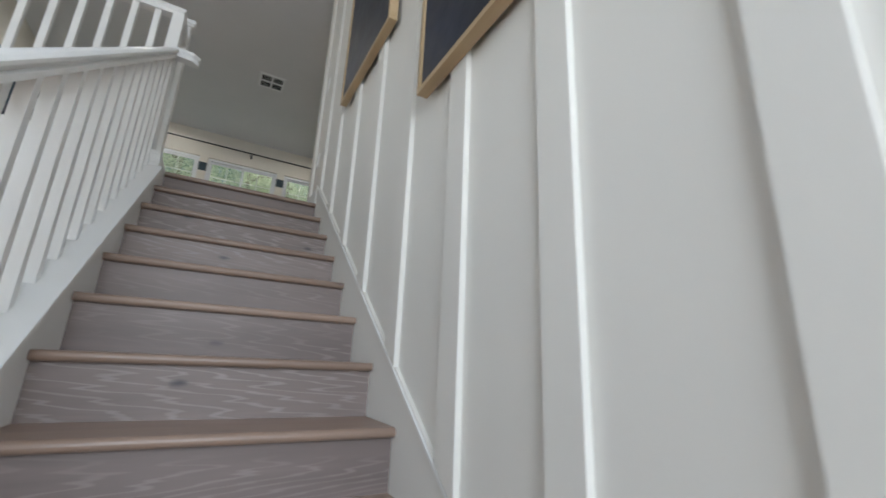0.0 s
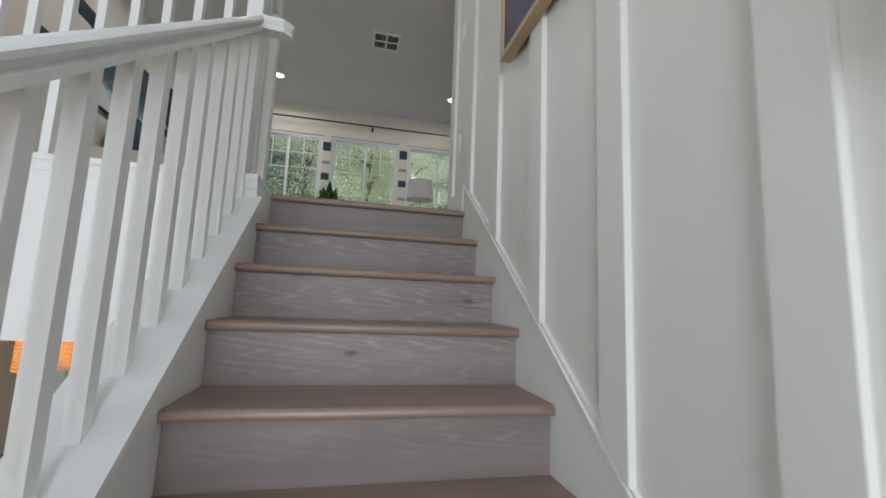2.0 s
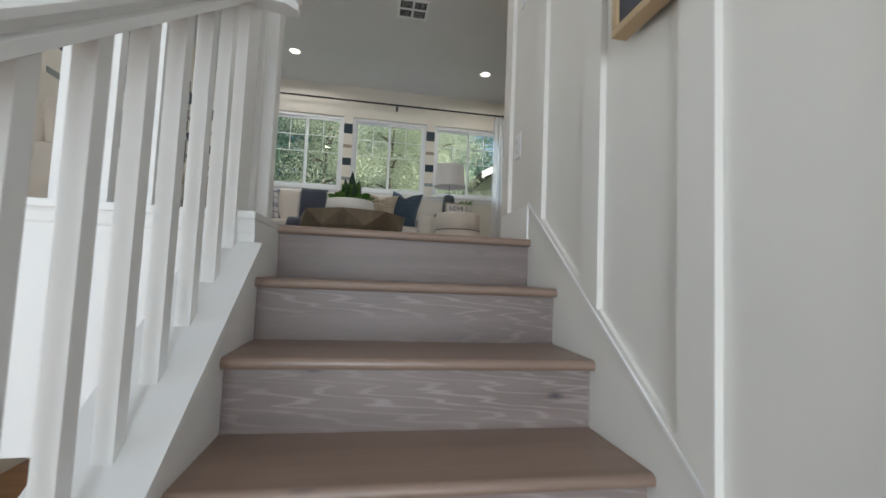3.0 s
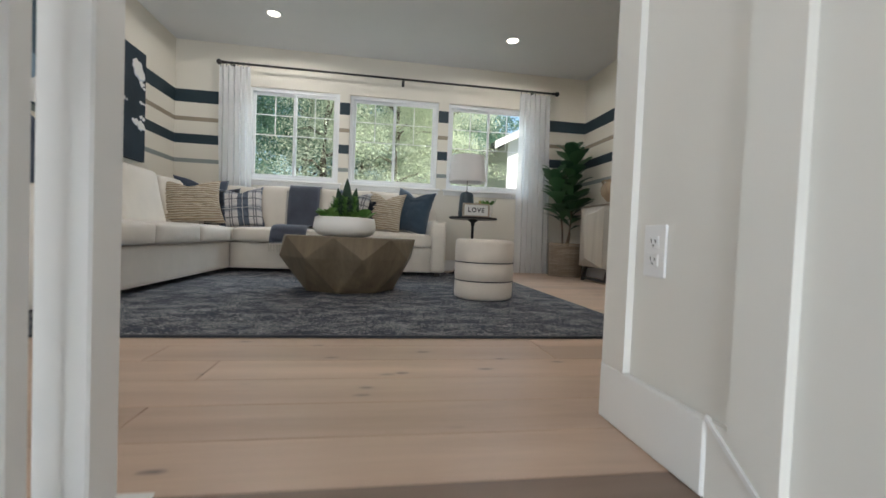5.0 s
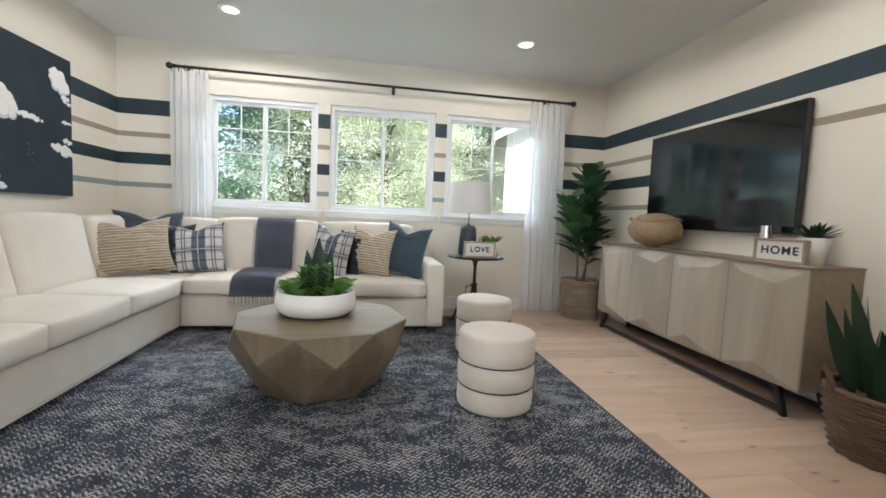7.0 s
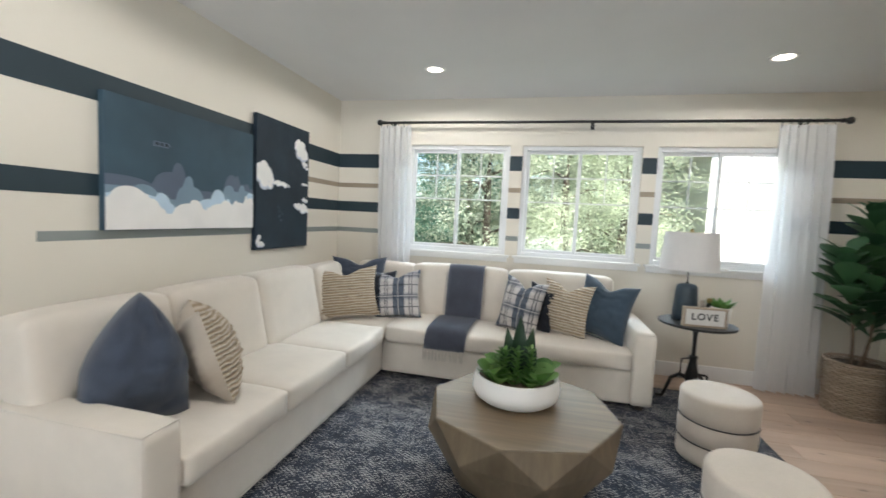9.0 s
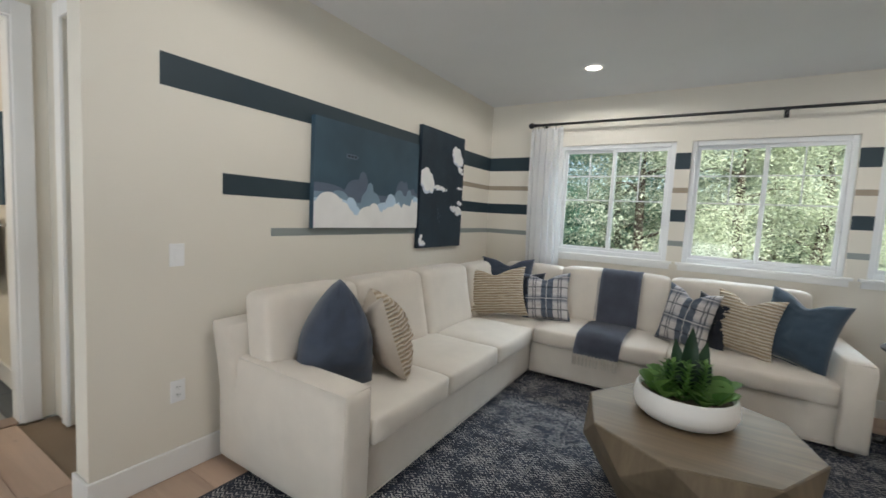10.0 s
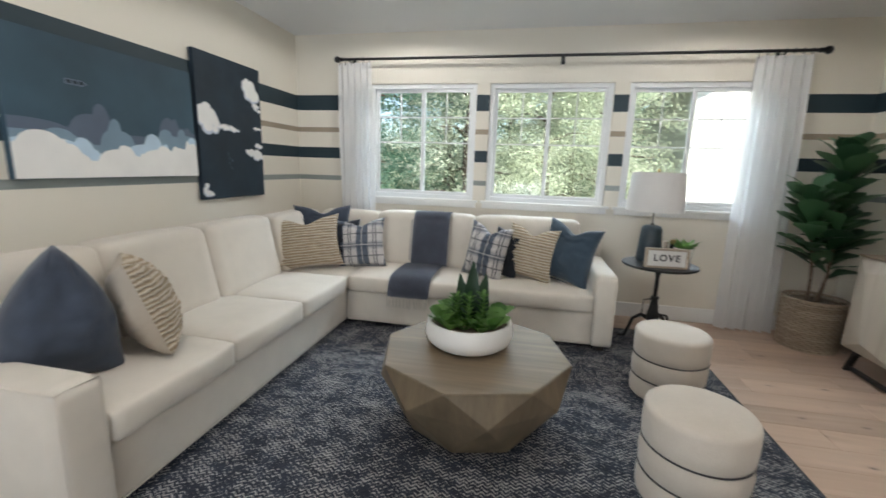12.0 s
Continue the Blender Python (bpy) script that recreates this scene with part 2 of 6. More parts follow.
def sheer(name):
    m, nt, b = nodes_of(name)
    b.inputs["Base Color"].default_value = (0.93, 0.93, 0.94, 1)
    b.inputs["Roughness"].default_value = 0.9
    v = coords(nt)
    t = nt.nodes.new("ShaderNodeBsdfTranslucent")
    t.inputs["Color"].default_value = (0.94, 0.95, 0.97, 1)
    tr = nt.nodes.new("ShaderNodeBsdfTransparent")
    m1, m2 = nt.nodes.new("ShaderNodeMixShader"), nt.nodes.new("ShaderNodeMixShader")
    m1.inputs[0].default_value = 0.5
    nt.links.new(b.outputs[0], m1.inputs[1])
    nt.links.new(t.outputs[0], m1.inputs[2])
    fac = maths(nt, "MULTIPLY_ADD", noise_tex(nt, v, 700, 2), 0.30, 0.12)
    nt.links.new(fac, m2.inputs[0])
    nt.links.new(m1.outputs[0], m2.inputs[1])
    nt.links.new(tr.outputs[0], m2.inputs[2])
    nt.links.new(m2.outputs[0], nt.nodes["Material Output"].inputs["Surface"])
    return m


WALL = plain("cream_wall_paint", (0.755, 0.71, 0.625), 0.75, 0.02, 1.2, 0.10, 220, relief=0.001)
STAIRWALL = plain("warm_white_paint", (0.78, 0.76, 0.715), 0.55, 0.02, 1.5, 0.05, 200, relief=0.001)
TRIM = plain("white_trim_paint", (0.82, 0.815, 0.80), 0.38, 0.015, 2, 0.03, 60, relief=0.001)
CEILM = plain("ceiling_paint", (0.74, 0.74, 0.74), 0.9, 0.02, 1.5, 0.25, 160, relief=0.002)
VINYL = plain("white_vinyl", (0.80, 0.81, 0.82), 0.3, 0.01, 4, 0)
TEAL = plain("dark_teal_paint", (0.015, 0.034, 0.047), 0.6, 0.05, 2, 0.08, 200, relief=0.001)
TAUPE = plain("taupe_paint", (0.34, 0.28, 0.21), 0.7, 0.04, 2, 0.08, 200, relief=0.001)
SAGE = plain("grey_blue_paint", (0.27, 0.30, 0.29), 0.7, 0.04, 2, 0.08, 200, relief=0.001)
OAK = wood("oak_plank", (0.66, 0.485, 0.37), (0.52, 0.365, 0.27), 0, 70, 0.36, 0.36, 0.8)
TREAD = wood("oak_tread", (0.37, 0.262, 0.205), (0.26, 0.178, 0.136), 0, 80, 0.40, 0.36, 0.45)
RISER = wood("limed_riser", (0.285, 0.228, 0.212), (0.205, 0.160, 0.147), 0, 70, 0.45, 0.5, 1.0, (0.55, 0.49, 0.46))
SUB = plain("subfloor", (0.25, 0.18, 0.12), 0.8)
BLACK = plain("black_metal", (0.012, 0.012, 0.013), 0.4, 0.2, 20, 0.05, 200)
DARKWOOD = wood("dark_foot_wood", (0.05, 0.035, 0.025), (0.03, 0.02, 0.015), 2)
SOFA = cloth("cream_upholstery", (0.72, 0.66, 0.585), (0.62, 0.555, 0.475), 800, 0.05)
NAVY = cloth("navy_linen", (0.050, 0.066, 0.100), (0.020, 0.028, 0.045), 500, 0.2)
TEALC = cloth("steel_blue_linen", (0.040, 0.068, 0.100), (0.018, 0.031, 0.049), 500, 0.2)
INK = cloth("ink_blue_cloth", (0.012, 0.016, 0.026), None, 500, 0.2)
BEIGE = cloth("beige_linen", (0.55, 0.48, 0.40), None, 500, 0.08)
THROW = cloth("blue_grey_throw_wool", (0.135, 0.15, 0.20), (0.07, 0.078, 0.105), 300, 0.15, relief=0.8)
FRINGE = cloth("cream_fringe", (0.60, 0.55, 0.48), None, 300)
PLAID = plaid("plaid_wool")
RIB = ribbed_cloth("tan_ribbed_cloth")
BOUCLE = cloth("off_white_boucle", (0.66, 0.585, 0.505), (0.50, 0.43, 0.36), 300, 0.05, relief=0.7)
CORD = cloth("dark_cord", (0.05, 0.045, 0.045), None, 300)
RUG = rug_mat("navy_herringbone_rug")
BIND = cloth("rug_binding", (0.03, 0.033, 0.042), None, 300)
TABLEW = wood("weathered_table_veneer", (0.31, 0.232, 0.145), (0.165, 0.118, 0.07), 0, 45, 0.95, 0.5)
TABLES = wood("weathered_facet_veneer", (0.265, 0.20, 0.128), (0.145, 0.106, 0.066), 2, 45, 0.7, 0.5)
CONSOLE = wood("grey_washed_wood", (0.45, 0.395, 0.325), (0.36, 0.31, 0.25), 2, 60, 0.25, 0.5)
CONSOLEB = wood("console_body_wood", (0.36, 0.28, 0.20), (0.27, 0.205, 0.145), 1, 60, 0.3, 0.45)
CERAMIC = plain("white_matt_ceramic", (0.76, 0.74, 0.71), 0.45, 0.02, 5, 0.08, 90)
LAMPB = plain("blue_grey_glaze", (0.035, 0.055, 0.072), 0.35, 0.3, 6, 0.15, 40)
SHADE = cloth("white_lamp_linen", (0.72, 0.70, 0.69), None, 500, 0.03)
SHEER = sheer("white_sheer_voile")
GLASS = glass("window_glass", (0.97, 1.0, 0.99))
SCREEN = plain("tv_glass", (0.004, 0.006, 0.008), 0.09, 0.02, 1, 0)
LEAFD = leaf_mat("fiddle_leaf", (0.026, 0.085, 0.042), (0.085, 0.195, 0.085), 0.38)
LEAFS = leaf_mat("succulent_leaf", (0.055, 0.15, 0.028), (0.16, 0.31, 0.075))
SNAKE = leaf_mat("snake_plant_leaf", (0.012, 0.035, 0.018), (0.03, 0.07, 0.03))
BARK = plain("plant_bark", (0.16, 0.11, 0.075), 0.85, 0.3, 12, 0.6, 60, relief=0.01)
MOSS = plain("dry_moss", (0.17, 0.13, 0.10), 0.95, 0.4, 30, 1.0, 90, relief=0.02)
WICKER = wood("grey_wicker", (0.56, 0.46, 0.36), (0.33, 0.255, 0.185), 0, 40, 0.5, 0.7)
WICKERB = wood("brown_wicker", (0.21, 0.125, 0.07), (0.10, 0.058, 0.032), 0, 40, 0.5, 0.65)
DRIFT = wood("carved_driftwood", (0.40, 0.29, 0.18), (0.25, 0.165, 0.095), 0, 40, 0.5, 0.7)
SIGNW = wood("sign_frame_wood", (0.45, 0.37, 0.29), (0.33, 0.265, 0.20), 0, 60, 0.4, 0.7)
SIGNP = plain("sign_white_board", (0.72, 0.70, 0.67), 0.7, 0.05, 12)
INKP = plain("black_print", (0.02, 0.02, 0.022), 0.6, 0.2, 30)
FRAMEO = wood("light_oak_frame", (0.60, 0.44, 0.27), (0.48, 0.34, 0.19), 1, 60, 0.3, 0.5)
ARTN = plain("navy_art_print", (0.008, 0.013, 0.030), 0.5, 0.6, 4, 0.2, 30)
PAINTN = plain("navy_canvas_paint", (0.008, 0.021, 0.036), 0.7, 0.25, 3, 0.3, 300)
PAINTT = plain("dusk_canvas_paint", (0.034, 0.073, 0.105), 0.7, 0.25, 2, 0.3, 300)
P_DUSK = plain("dusk_blue_paint", (0.088, 0.118, 0.175), 0.6, 0.1, 4, 0.2, 300)
P_MID = plain("mid_blue_paint", (0.18, 0.265, 0.345), 0.6, 0.1, 4, 0.2, 300)
P_LIGHT = plain("light_blue_paint", (0.45, 0.585, 0.70), 0.6, 0.1, 4, 0.2, 300)
P_WHITE = plain("white_paint_stroke", (0.80, 0.79, 0.775), 0.6, 0.05, 4, 0.2, 300)
P_LILAC = plain("pale_lilac_paint", (0.50, 0.54, 0.64), 0.6, 0.08, 4, 0.2, 300)
METALB = plain("brushed_brass", (0.45, 0.32, 0.14), 0.35, 0.1, 20, 0, metal=1.0)
CHROME = plain("chrome", (0.7, 0.7, 0.7), 0.15, 0.02, 20, 0, metal=1.0)
PLASTIC = plain("white_plastic", (0.85, 0.85, 0.85), 0.35, 0.01, 5, 0)
SLOT = plain("dark_slot", (0.03, 0.03, 0.03), 0.8)
LENSG = glow("lamp_lens_glow", (1.0, 0.90, 0.76), 3.2)
AMBER = glow("amber_bead_glow", (1.0, 0.52, 0.16), 0.14)
TILE = wood("slate_blue_plank_tile", (0.10, 0.125, 0.15), (0.055, 0.07, 0.09), 0, 30, 0.4, 0.4)
GROUT = plain("pale_grout", (0.36, 0.37, 0.38), 0.9)
SIDING = plain("white_house_siding", (0.66, 0.65, 0.62), 0.6, 0.03, 1, 0.1, 30)
ROOFM = plain("asphalt_shingle", (0.09, 0.09, 0.095), 0.9, 0.3, 8, 0.6, 60, relief=0.01)
GRASS = plain("lawn", (0.05, 0.085, 0.025), 0.95, 0.3, 2, 0.8, 40, relief=0.03)
# Leaf tones pushed apart: back trees dark as shaded gaps, conifers pale as sunlit.
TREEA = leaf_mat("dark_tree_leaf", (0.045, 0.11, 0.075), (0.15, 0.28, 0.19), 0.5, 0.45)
TREEB = leaf_mat("sunlit_pale_leaf", (0.42, 0.48, 0.34), (0.70, 0.74, 0.58), 0.55, 0.45)
TRUNK = plain("tree_bark", (0.07, 0.05, 0.038), 0.95, 0.3, 6, 0.8, 20, relief=0.03)
TOWELB = cloth("black_towel", (0.012, 0.012, 0.016), None, 300)
TOWELW = cloth("white_towel", (0.70, 0.66, 0.60), None, 300)
TABLEB = wood("oak_dining_wood", (0.34, 0.22, 0.13), (0.22, 0.13, 0.075), 0)


# ---- mesh helpers ----
def box(bm, x0, x1, y0, y1, z0, z1, bevel=0.0, seg=1):
    vs = [bm.verts.new((x, y, z)) for x in (x0, x1) for y in (y0, y1) for z in (z0, z1)]
    fs = [bm.faces.new([vs[i] for i in q]) for q in ((0, 1, 3, 2), (4, 6, 7, 5), (0, 4, 5, 1), (2, 3, 7, 6), (0, 2, 6, 4), (1, 5, 7, 3))]
    if bevel:
        es = {e for f in fs for e in f.edges}
        bmesh.ops.bevel(bm, geom=list(es), offset=bevel, segments=seg, affect="EDGES", profile=0.6)
    return bm


def B(*dims, bevel=0.0, seg=1):
    return box(bmesh.new(), *dims, bevel=bevel, seg=seg)


def prism(bm, pts, axis, a, b):
    """A closed outline (two coordinates) drawn out along an axis from a to b."""
    def place(p, w):
        return {"x": (w, p[0], p[1]), "y": (p[0], w, p[1]), "z": (p[0], p[1], w)}[axis]
    lo = [bm.verts.new(place(p, a)) for p in pts]
    hi = [bm.verts.new(place(p, b)) for p in pts]
    n = len(pts)
    bm.faces.new(lo)
    bm.faces.new(hi[::-1])
    for i in range(n):
        bm.faces.new((lo[i], hi[i], hi[(i + 1) % n], lo[(i + 1) % n]))
    bmesh.ops.recalc_face_normals(bm, faces=bm.faces)
    return bm


def lathe(bm, prof, seg=32, at=(0, 0, 0)):
    rings = []
    for r, z in prof:
        if r < 1e-5:
            rings.append([bm.verts.new((at[0], at[1], at[2] + z))])
        else:
            rings.append([bm.verts.new((at[0] + r * math.cos(a), at[1] + r * math.sin(a), at[2] + z))
                          for a in (2 * math.pi * i / seg for i in range(seg))])
    for p, q in zip(rings, rings[1:]):
        for i in range(seg):
            a, b2 = p[i % len(p)], p[(i + 1) % len(p)]
            c, d = q[i % len(q)], q[(i + 1) % len(q)]
            f = [v for k, v in enumerate((a, b2, d, c)) if v not in (a, b2, d, c)[:k]]
            if len(f) > 2:
                bm.faces.new(f)
    bmesh.ops.recalc_face_normals(bm, faces=bm.faces)
    return bm


def tube(bm, pts, r, seg=8, r2=None):
    pts = [Vector(p) for p in pts]
    rings = []
    for i, p in enumerate(pts):
        d = (pts[min(i + 1, len(pts) - 1)] - pts[max(i - 1, 0)]).normalized()
        side = d.cross(Vector((0, 0, 1)))
        if side.length < 0.1:
            side = d.cross(Vector((1, 0, 0)))
        side.normalize()
        up = side.cross(d)
        rr = r if r2 is None else r + (r2 - r) * i / (len(pts) - 1)
        rings.append([bm.verts.new(p + rr * (math.cos(a) * side + math.sin(a) * up)) for a in (2 * math.pi * k / seg for k in range(seg))])
    for a, b in zip(rings, rings[1:]):
        for i in range(seg):
            bm.faces.new((a[i], a[(i + 1) % seg], b[(i + 1) % seg], b[i]))
    bm.faces.new(rings[0][::-1])
    bm.faces.new(rings[-1])
    bmesh.ops.recalc_face_normals(bm, faces=bm.faces)
    return bm


def softbox(x0, x1, y0, y1, z0, z1, r=0.04, puff=0.02, n=7, seed=0):
    """An upholstered block: rounded edges, swelling faces."""
    bm = bmesh.new()
    box(bm, -1, 1, -1, 1, -1, 1)
    bmesh.ops.subdivide_edges(bm, edges=bm.edges[:], cuts=n, use_grid_fill=True)
    c = Vector(((x0 + x1) / 2, (y0 + y1) / 2, (z0 + z1) / 2))
    h = Vector(((x1 - x0) / 2, (y1 - y0) / 2, (z1 - z0) / 2))
    r = min(r, min(h) * 0.95)
    off = Vector((seed * 7.3, seed * 3.1, seed * 1.7))
    for v in bm.verts:
        u = v.co.copy()
        # more points towards the edges
        u = Vector([math.copysign(abs(k) ** 0.6, k) for k in u])
        p = Vector((u.x * h.x, u.y * h.y, u.z * h.z))
        q = Vector([max(-(hh - r), min(hh - r, k)) for k, hh in zip(p, h)])
        d = p - q
        if d.length > 1e-9:
            p = q + d.normalized() * r
        sw = [(1 - u.y ** 2) * (1 - u.z ** 2), (1 - u.x ** 2) * (1 - u.z ** 2), (1 - u.x ** 2) * (1 - u.y ** 2)]
        for k in range(3):
            if abs(v.co[k]) > 0.999:
                p[k] += math.copysign(puff * max(0, sw[k]), u[k])
        p += 0.004 * noise.noise_vector((p + c + off) * 5.0)
        v.co = p + c
    return bm


def cushion(w, h, d, n=14, seed=0, ridges=0, chop=0.0, peak=0.0):
    """A scatter cushion standing in the x-z plane, its middle at the origin: thin seams, pointed corners."""
    bm = bmesh.new()
    grid = {}
    rnd = random.Random(seed)
    off = Vector((rnd.random() * 20, rnd.random() * 20, 0))
    for s in (-1, 1):
        for i in range(n + 1):
            for j in range(n + 1):
                u, v = 2 * i / n - 1, 2 * j / n - 1
                rim = i in (0, n) or j in (0, n)
                if rim and s == 1:
                    grid[s, i, j] = grid[-1, i, j]
                    continue
                k = max(0.0, (1 - u * u) * (1 - v * v)) ** 0.42
                x = u * w / 2 * (1 - 0.13 * (1 - v * v) * abs(u))
                z = v * h / 2 * (1 - 0.13 * (1 - u * u) * abs(v))
                x *= 1 - peak * max(0.0, v + 0.1) ** 1.5
                if v > 0:
                    z -= chop * h * math.exp(-(u / 0.32) ** 2) * v * v
                if peak and v > 0:
                    z += 0.10 * h * peak * (1 - u * u) * v * v
                y = s * d / 2 * k
                y += 0.012 * noise.noise(Vector((u * 2, v * 2, s)) + off) * k
                fold = abs(noise.noise(Vector((u * 1.6 + v, v * 3.2, 2 + s)) + off))
                y -= s * 0.022 * k * max(0.0, 1 - fold / 0.16)
                if ridges:
                    y += s * 0.007 * k * math.sin(v * ridges * math.pi + 1.2 * noise.noise(Vector((u * 2, v * 3, 4)) + off))
                grid[s, i, j] = bm.verts.new((x, y, z))
        for i in range(n):
            for j in range(n):
                q = [grid[s, i, j], grid[s, i + 1, j], grid[s, i + 1, j + 1], grid[s, i, j + 1]]
                bm.faces.new(q if s == -1 else q[::-1])
    bmesh.ops.recalc_face_normals(bm, faces=bm.faces)
    return bm


def mesh_of(name, bm, mat, smooth=False):
    me = bpy.data.meshes.new(name)
    bm.to_mesh(me)
    bm.free()
    me.materials.append(mat)
    if smooth:
        me.polygons.foreach_set("use_smooth", [True] * len(me.polygons))
    return me


def part(name, bm, mat, parent, label="", smooth=False, m=None):
    ob = new(name, mesh_of(name, bm, mat, smooth))
    ob.parent = parent
    if m is not None:
        ob.matrix_basis = m
    return tagged(ob, label)


def thing(name, at, label, category, group="", turn=0.0, kind=""):
    ob = new(name)
    ob.matrix_basis = pose(*at, 0, 0, turn)
    ob.empty_display_size = 0.1
    return tagged(ob, label, category, group, kind)


def structure(name, bm, mat, label, category="", smooth=False):
    ob = new(name, mesh_of(name, bm, mat, smooth))
    return tagged(ob, label, category or name.split("_")[0], "", "structure")


def single(name, bm, mat, at, label, category, smooth=True, rot=(0, 0, 0), group=""):
    ob = new(name, mesh_of(name, bm, mat, smooth))
    ob.matrix_basis = pose(*at, *rot)
    return tagged(ob, label, category, group)


def leaf(bm, base, way, up, length, width, bend=0.25, cup=0.2, n=4):
    """One leaf blade with a midrib fold."""
    way, up = Vector(way).normalized(), Vector(up)
    side = way.cross(up)
    if side.length < 1e-3:
        side = way.cross(Vector((1, 0, 0)))
    side.normalize()
    up = side.cross(way).normalized()
    rows = []
    for i in range(n + 1):
        t = i / n
        w = width * math.sin(math.pi * min(1, 0.06 + 0.94 * t) ** 0.85) ** 0.8 if 0 < i < n else width * 0.06
        p = Vector(base) + way * length * t - up * bend * length * t * t
        rows.append([bm.verts.new(p + side * w / 2 + up * cup * w / 2), bm.verts.new(p), bm.verts.new(p - side * w / 2 + up * cup * w / 2)])
    for a, b in zip(rows, rows[1:]):
        bm.faces.new((a[0], a[1], b[1], b[0]))
        bm.faces.new((a[1], a[2], b[2], b[1]))


def paddle(bm, base, way, up, length, width, bend=0.2, cup=0.15, n=7):
    """A leaf that is broadest near its rounded tip."""
    way, up = Vector(way).normalized(), Vector(up)
    side = way.cross(up)
    if side.length < 1e-3:
        side = way.cross(Vector((1, 0, 0)))
    side.normalize()
    up = side.cross(way).normalized()
    rows = []
    for i in range(n + 1):
        t = i / n
        k = 0.12 + 0.88 * (t / 0.66) ** 1.3 if t < 0.66 else math.sqrt(max(0.02, 1 - ((t - 0.66) / 0.35) ** 2))
        w = width * k
        p = Vector(base) + way * length * t - up * bend * length * t * t
        rows.append([bm.verts.new(p + side * w * q / 2 + up * cup * w * abs(q) / 2 + up * 0.02 * width * math.sin(9 * t + 4 * q)) for q in (-1, -0.5, 0, 0.5, 1)])
    for a, b in zip(rows, rows[1:]):
        for i in range(4):
            bm.faces.new((a[i], a[i + 1], b[i + 1], b[i]))


# ---- large structure: the upper room, stair hall, bathroom ----
LX, RX, FY = -3.165, 2.18, 4.945     # striped wall, screen wall, window wall
SY = 0.378                           # end of the stair wall
XW, XC = -0.032, -0.034              # face of the stair wall, shift of the curb side
YG = -0.235                          # middle of the landing's guard rail
LOW = -3.04                          # lower floor
GO, RISE = 0.2502, 0.1878
WIN = [(-2.325, -1.205), (-1.075, 0.085), (0.22, 1.36)]
WZ0, WZ1 = 1.095, 2.25

# window wall with three openings through it
bm = bmesh.new()
edges = [LX - 0.14] + [e for w in WIN for e in w] + [RX + 0.14]
box(bm, edges[0], edges[-1], FY, FY + 0.16, LOW, WZ0)
box(bm, edges[0], edges[-1], FY, FY + 0.16, WZ1, CEIL + 0.3)
for a, c in zip(edges[0::2], edges[1::2]):
    box(bm, a, c, FY, FY + 0.16, WZ0, WZ1)
structure("wall_north", bm, WALL, "cream painted wall with three windows and painted stripes", "wall")
structure("wall_west", B(LX - 0.14, LX, 1.04, FY, 0, CEIL), WALL, "cream painted wall with dark teal stripes", "wall")
structure("wall_east", B(RX, RX + 0.14, SY - 0.12, FY, LOW, CEIL), WALL, "cream painted wall behind the television", "wall")
structure("wall_south", B(0.12, RX, SY - 0.12, SY, 0, CEIL), WALL, "plain cream wall closing the room", "wall")
structure("wall_stairs", B(XW, 0.12, -5.4, SY, LOW, CEIL), STAIRWALL, "warm white board and batten wall beside the stairs", "wall")
structure("ceiling", B(-6.4, RX + 0.14, -5.5, FY + 0.16, CEIL, CEIL + 0.12), CEILM, "plain white ceiling", "ceiling")

# stair hall: far side, back with the entry window, wall under the landing's edge
# The gap in this unseen wall is added for the hall's side fill.
bm = bmesh.new()
box(bm, -4.55, -4.42, -5.4, -3.9, LOW, CEIL)
box(bm, -4.55, -4.42, -0.9, 0.22, LOW, CEIL)
box(bm, -4.55, -4.42, -3.9, -0.9, LOW, -0.4)
box(bm, -4.55, -4.42, -3.9, -0.9, 2.2, CEIL)
structure("wall_hall_west", bm, WALL, "plain cream wall of the stair hall", "wall")
bm = bmesh.new()
box(bm, -4.55, -2.2, -5.4, -5.28, LOW, CEIL)
box(bm, 0.0, 0.12, -5.4, -5.28, LOW, CEIL)
box(bm, -2.2, 0.0, -5.4, -5.28, LOW, -1.3)
box(bm, -2.2, 0.0, -5.4, -5.28, 1.1, CEIL)
structure("wall_entry", bm, WALL, "plain wall with the tall entry window", "wall")
# bathroom doorway in the hall's end wall
bm = bmesh.new()
box(bm, -4.55, -4.42, 0.22, 0.28, 0, CEIL)
box(bm, -4.55, -4.42, 0.28, 1.105, 2.45, CEIL)
box(bm, -4.55, -4.42, 1.105, 1.27, 0, CEIL)
structure("wall_bath_door", bm, WALL, "cream hall wall with the open bathroom doorway", "wall")
bm = bmesh.new()
box(bm, -3.305, LX - 0.14 - 0.002, 1.04, 1.27, 0, CEIL)
box(bm, -4.42, -4.16, 1.265, 1.39, 0, CEIL)
box(bm, -4.16, -3.45, 1.265, 1.39, 2.45, CEIL)
box(bm, -3.45, -3.307, 1.272, 1.39, 0, CEIL)
structure("wall_hall_north", bm, WALL, "cream hall wall with a white door", "wall")
structure("wall_bath_north", B(-6.4, -4.55, 1.215, 1.34, 0, CEIL), WALL, "cream bathroom wall", "wall")
structure("wall_bath_west", B(-6.4, -6.28, -1.1, 1.215, 0, CEIL), WALL, "plain bathroom wall", "wall")
structure("wall_bath_south", B(-6.4, -4.55, -1.2, -1.1, 0, CEIL), WALL, "plain bathroom wall", "wall")

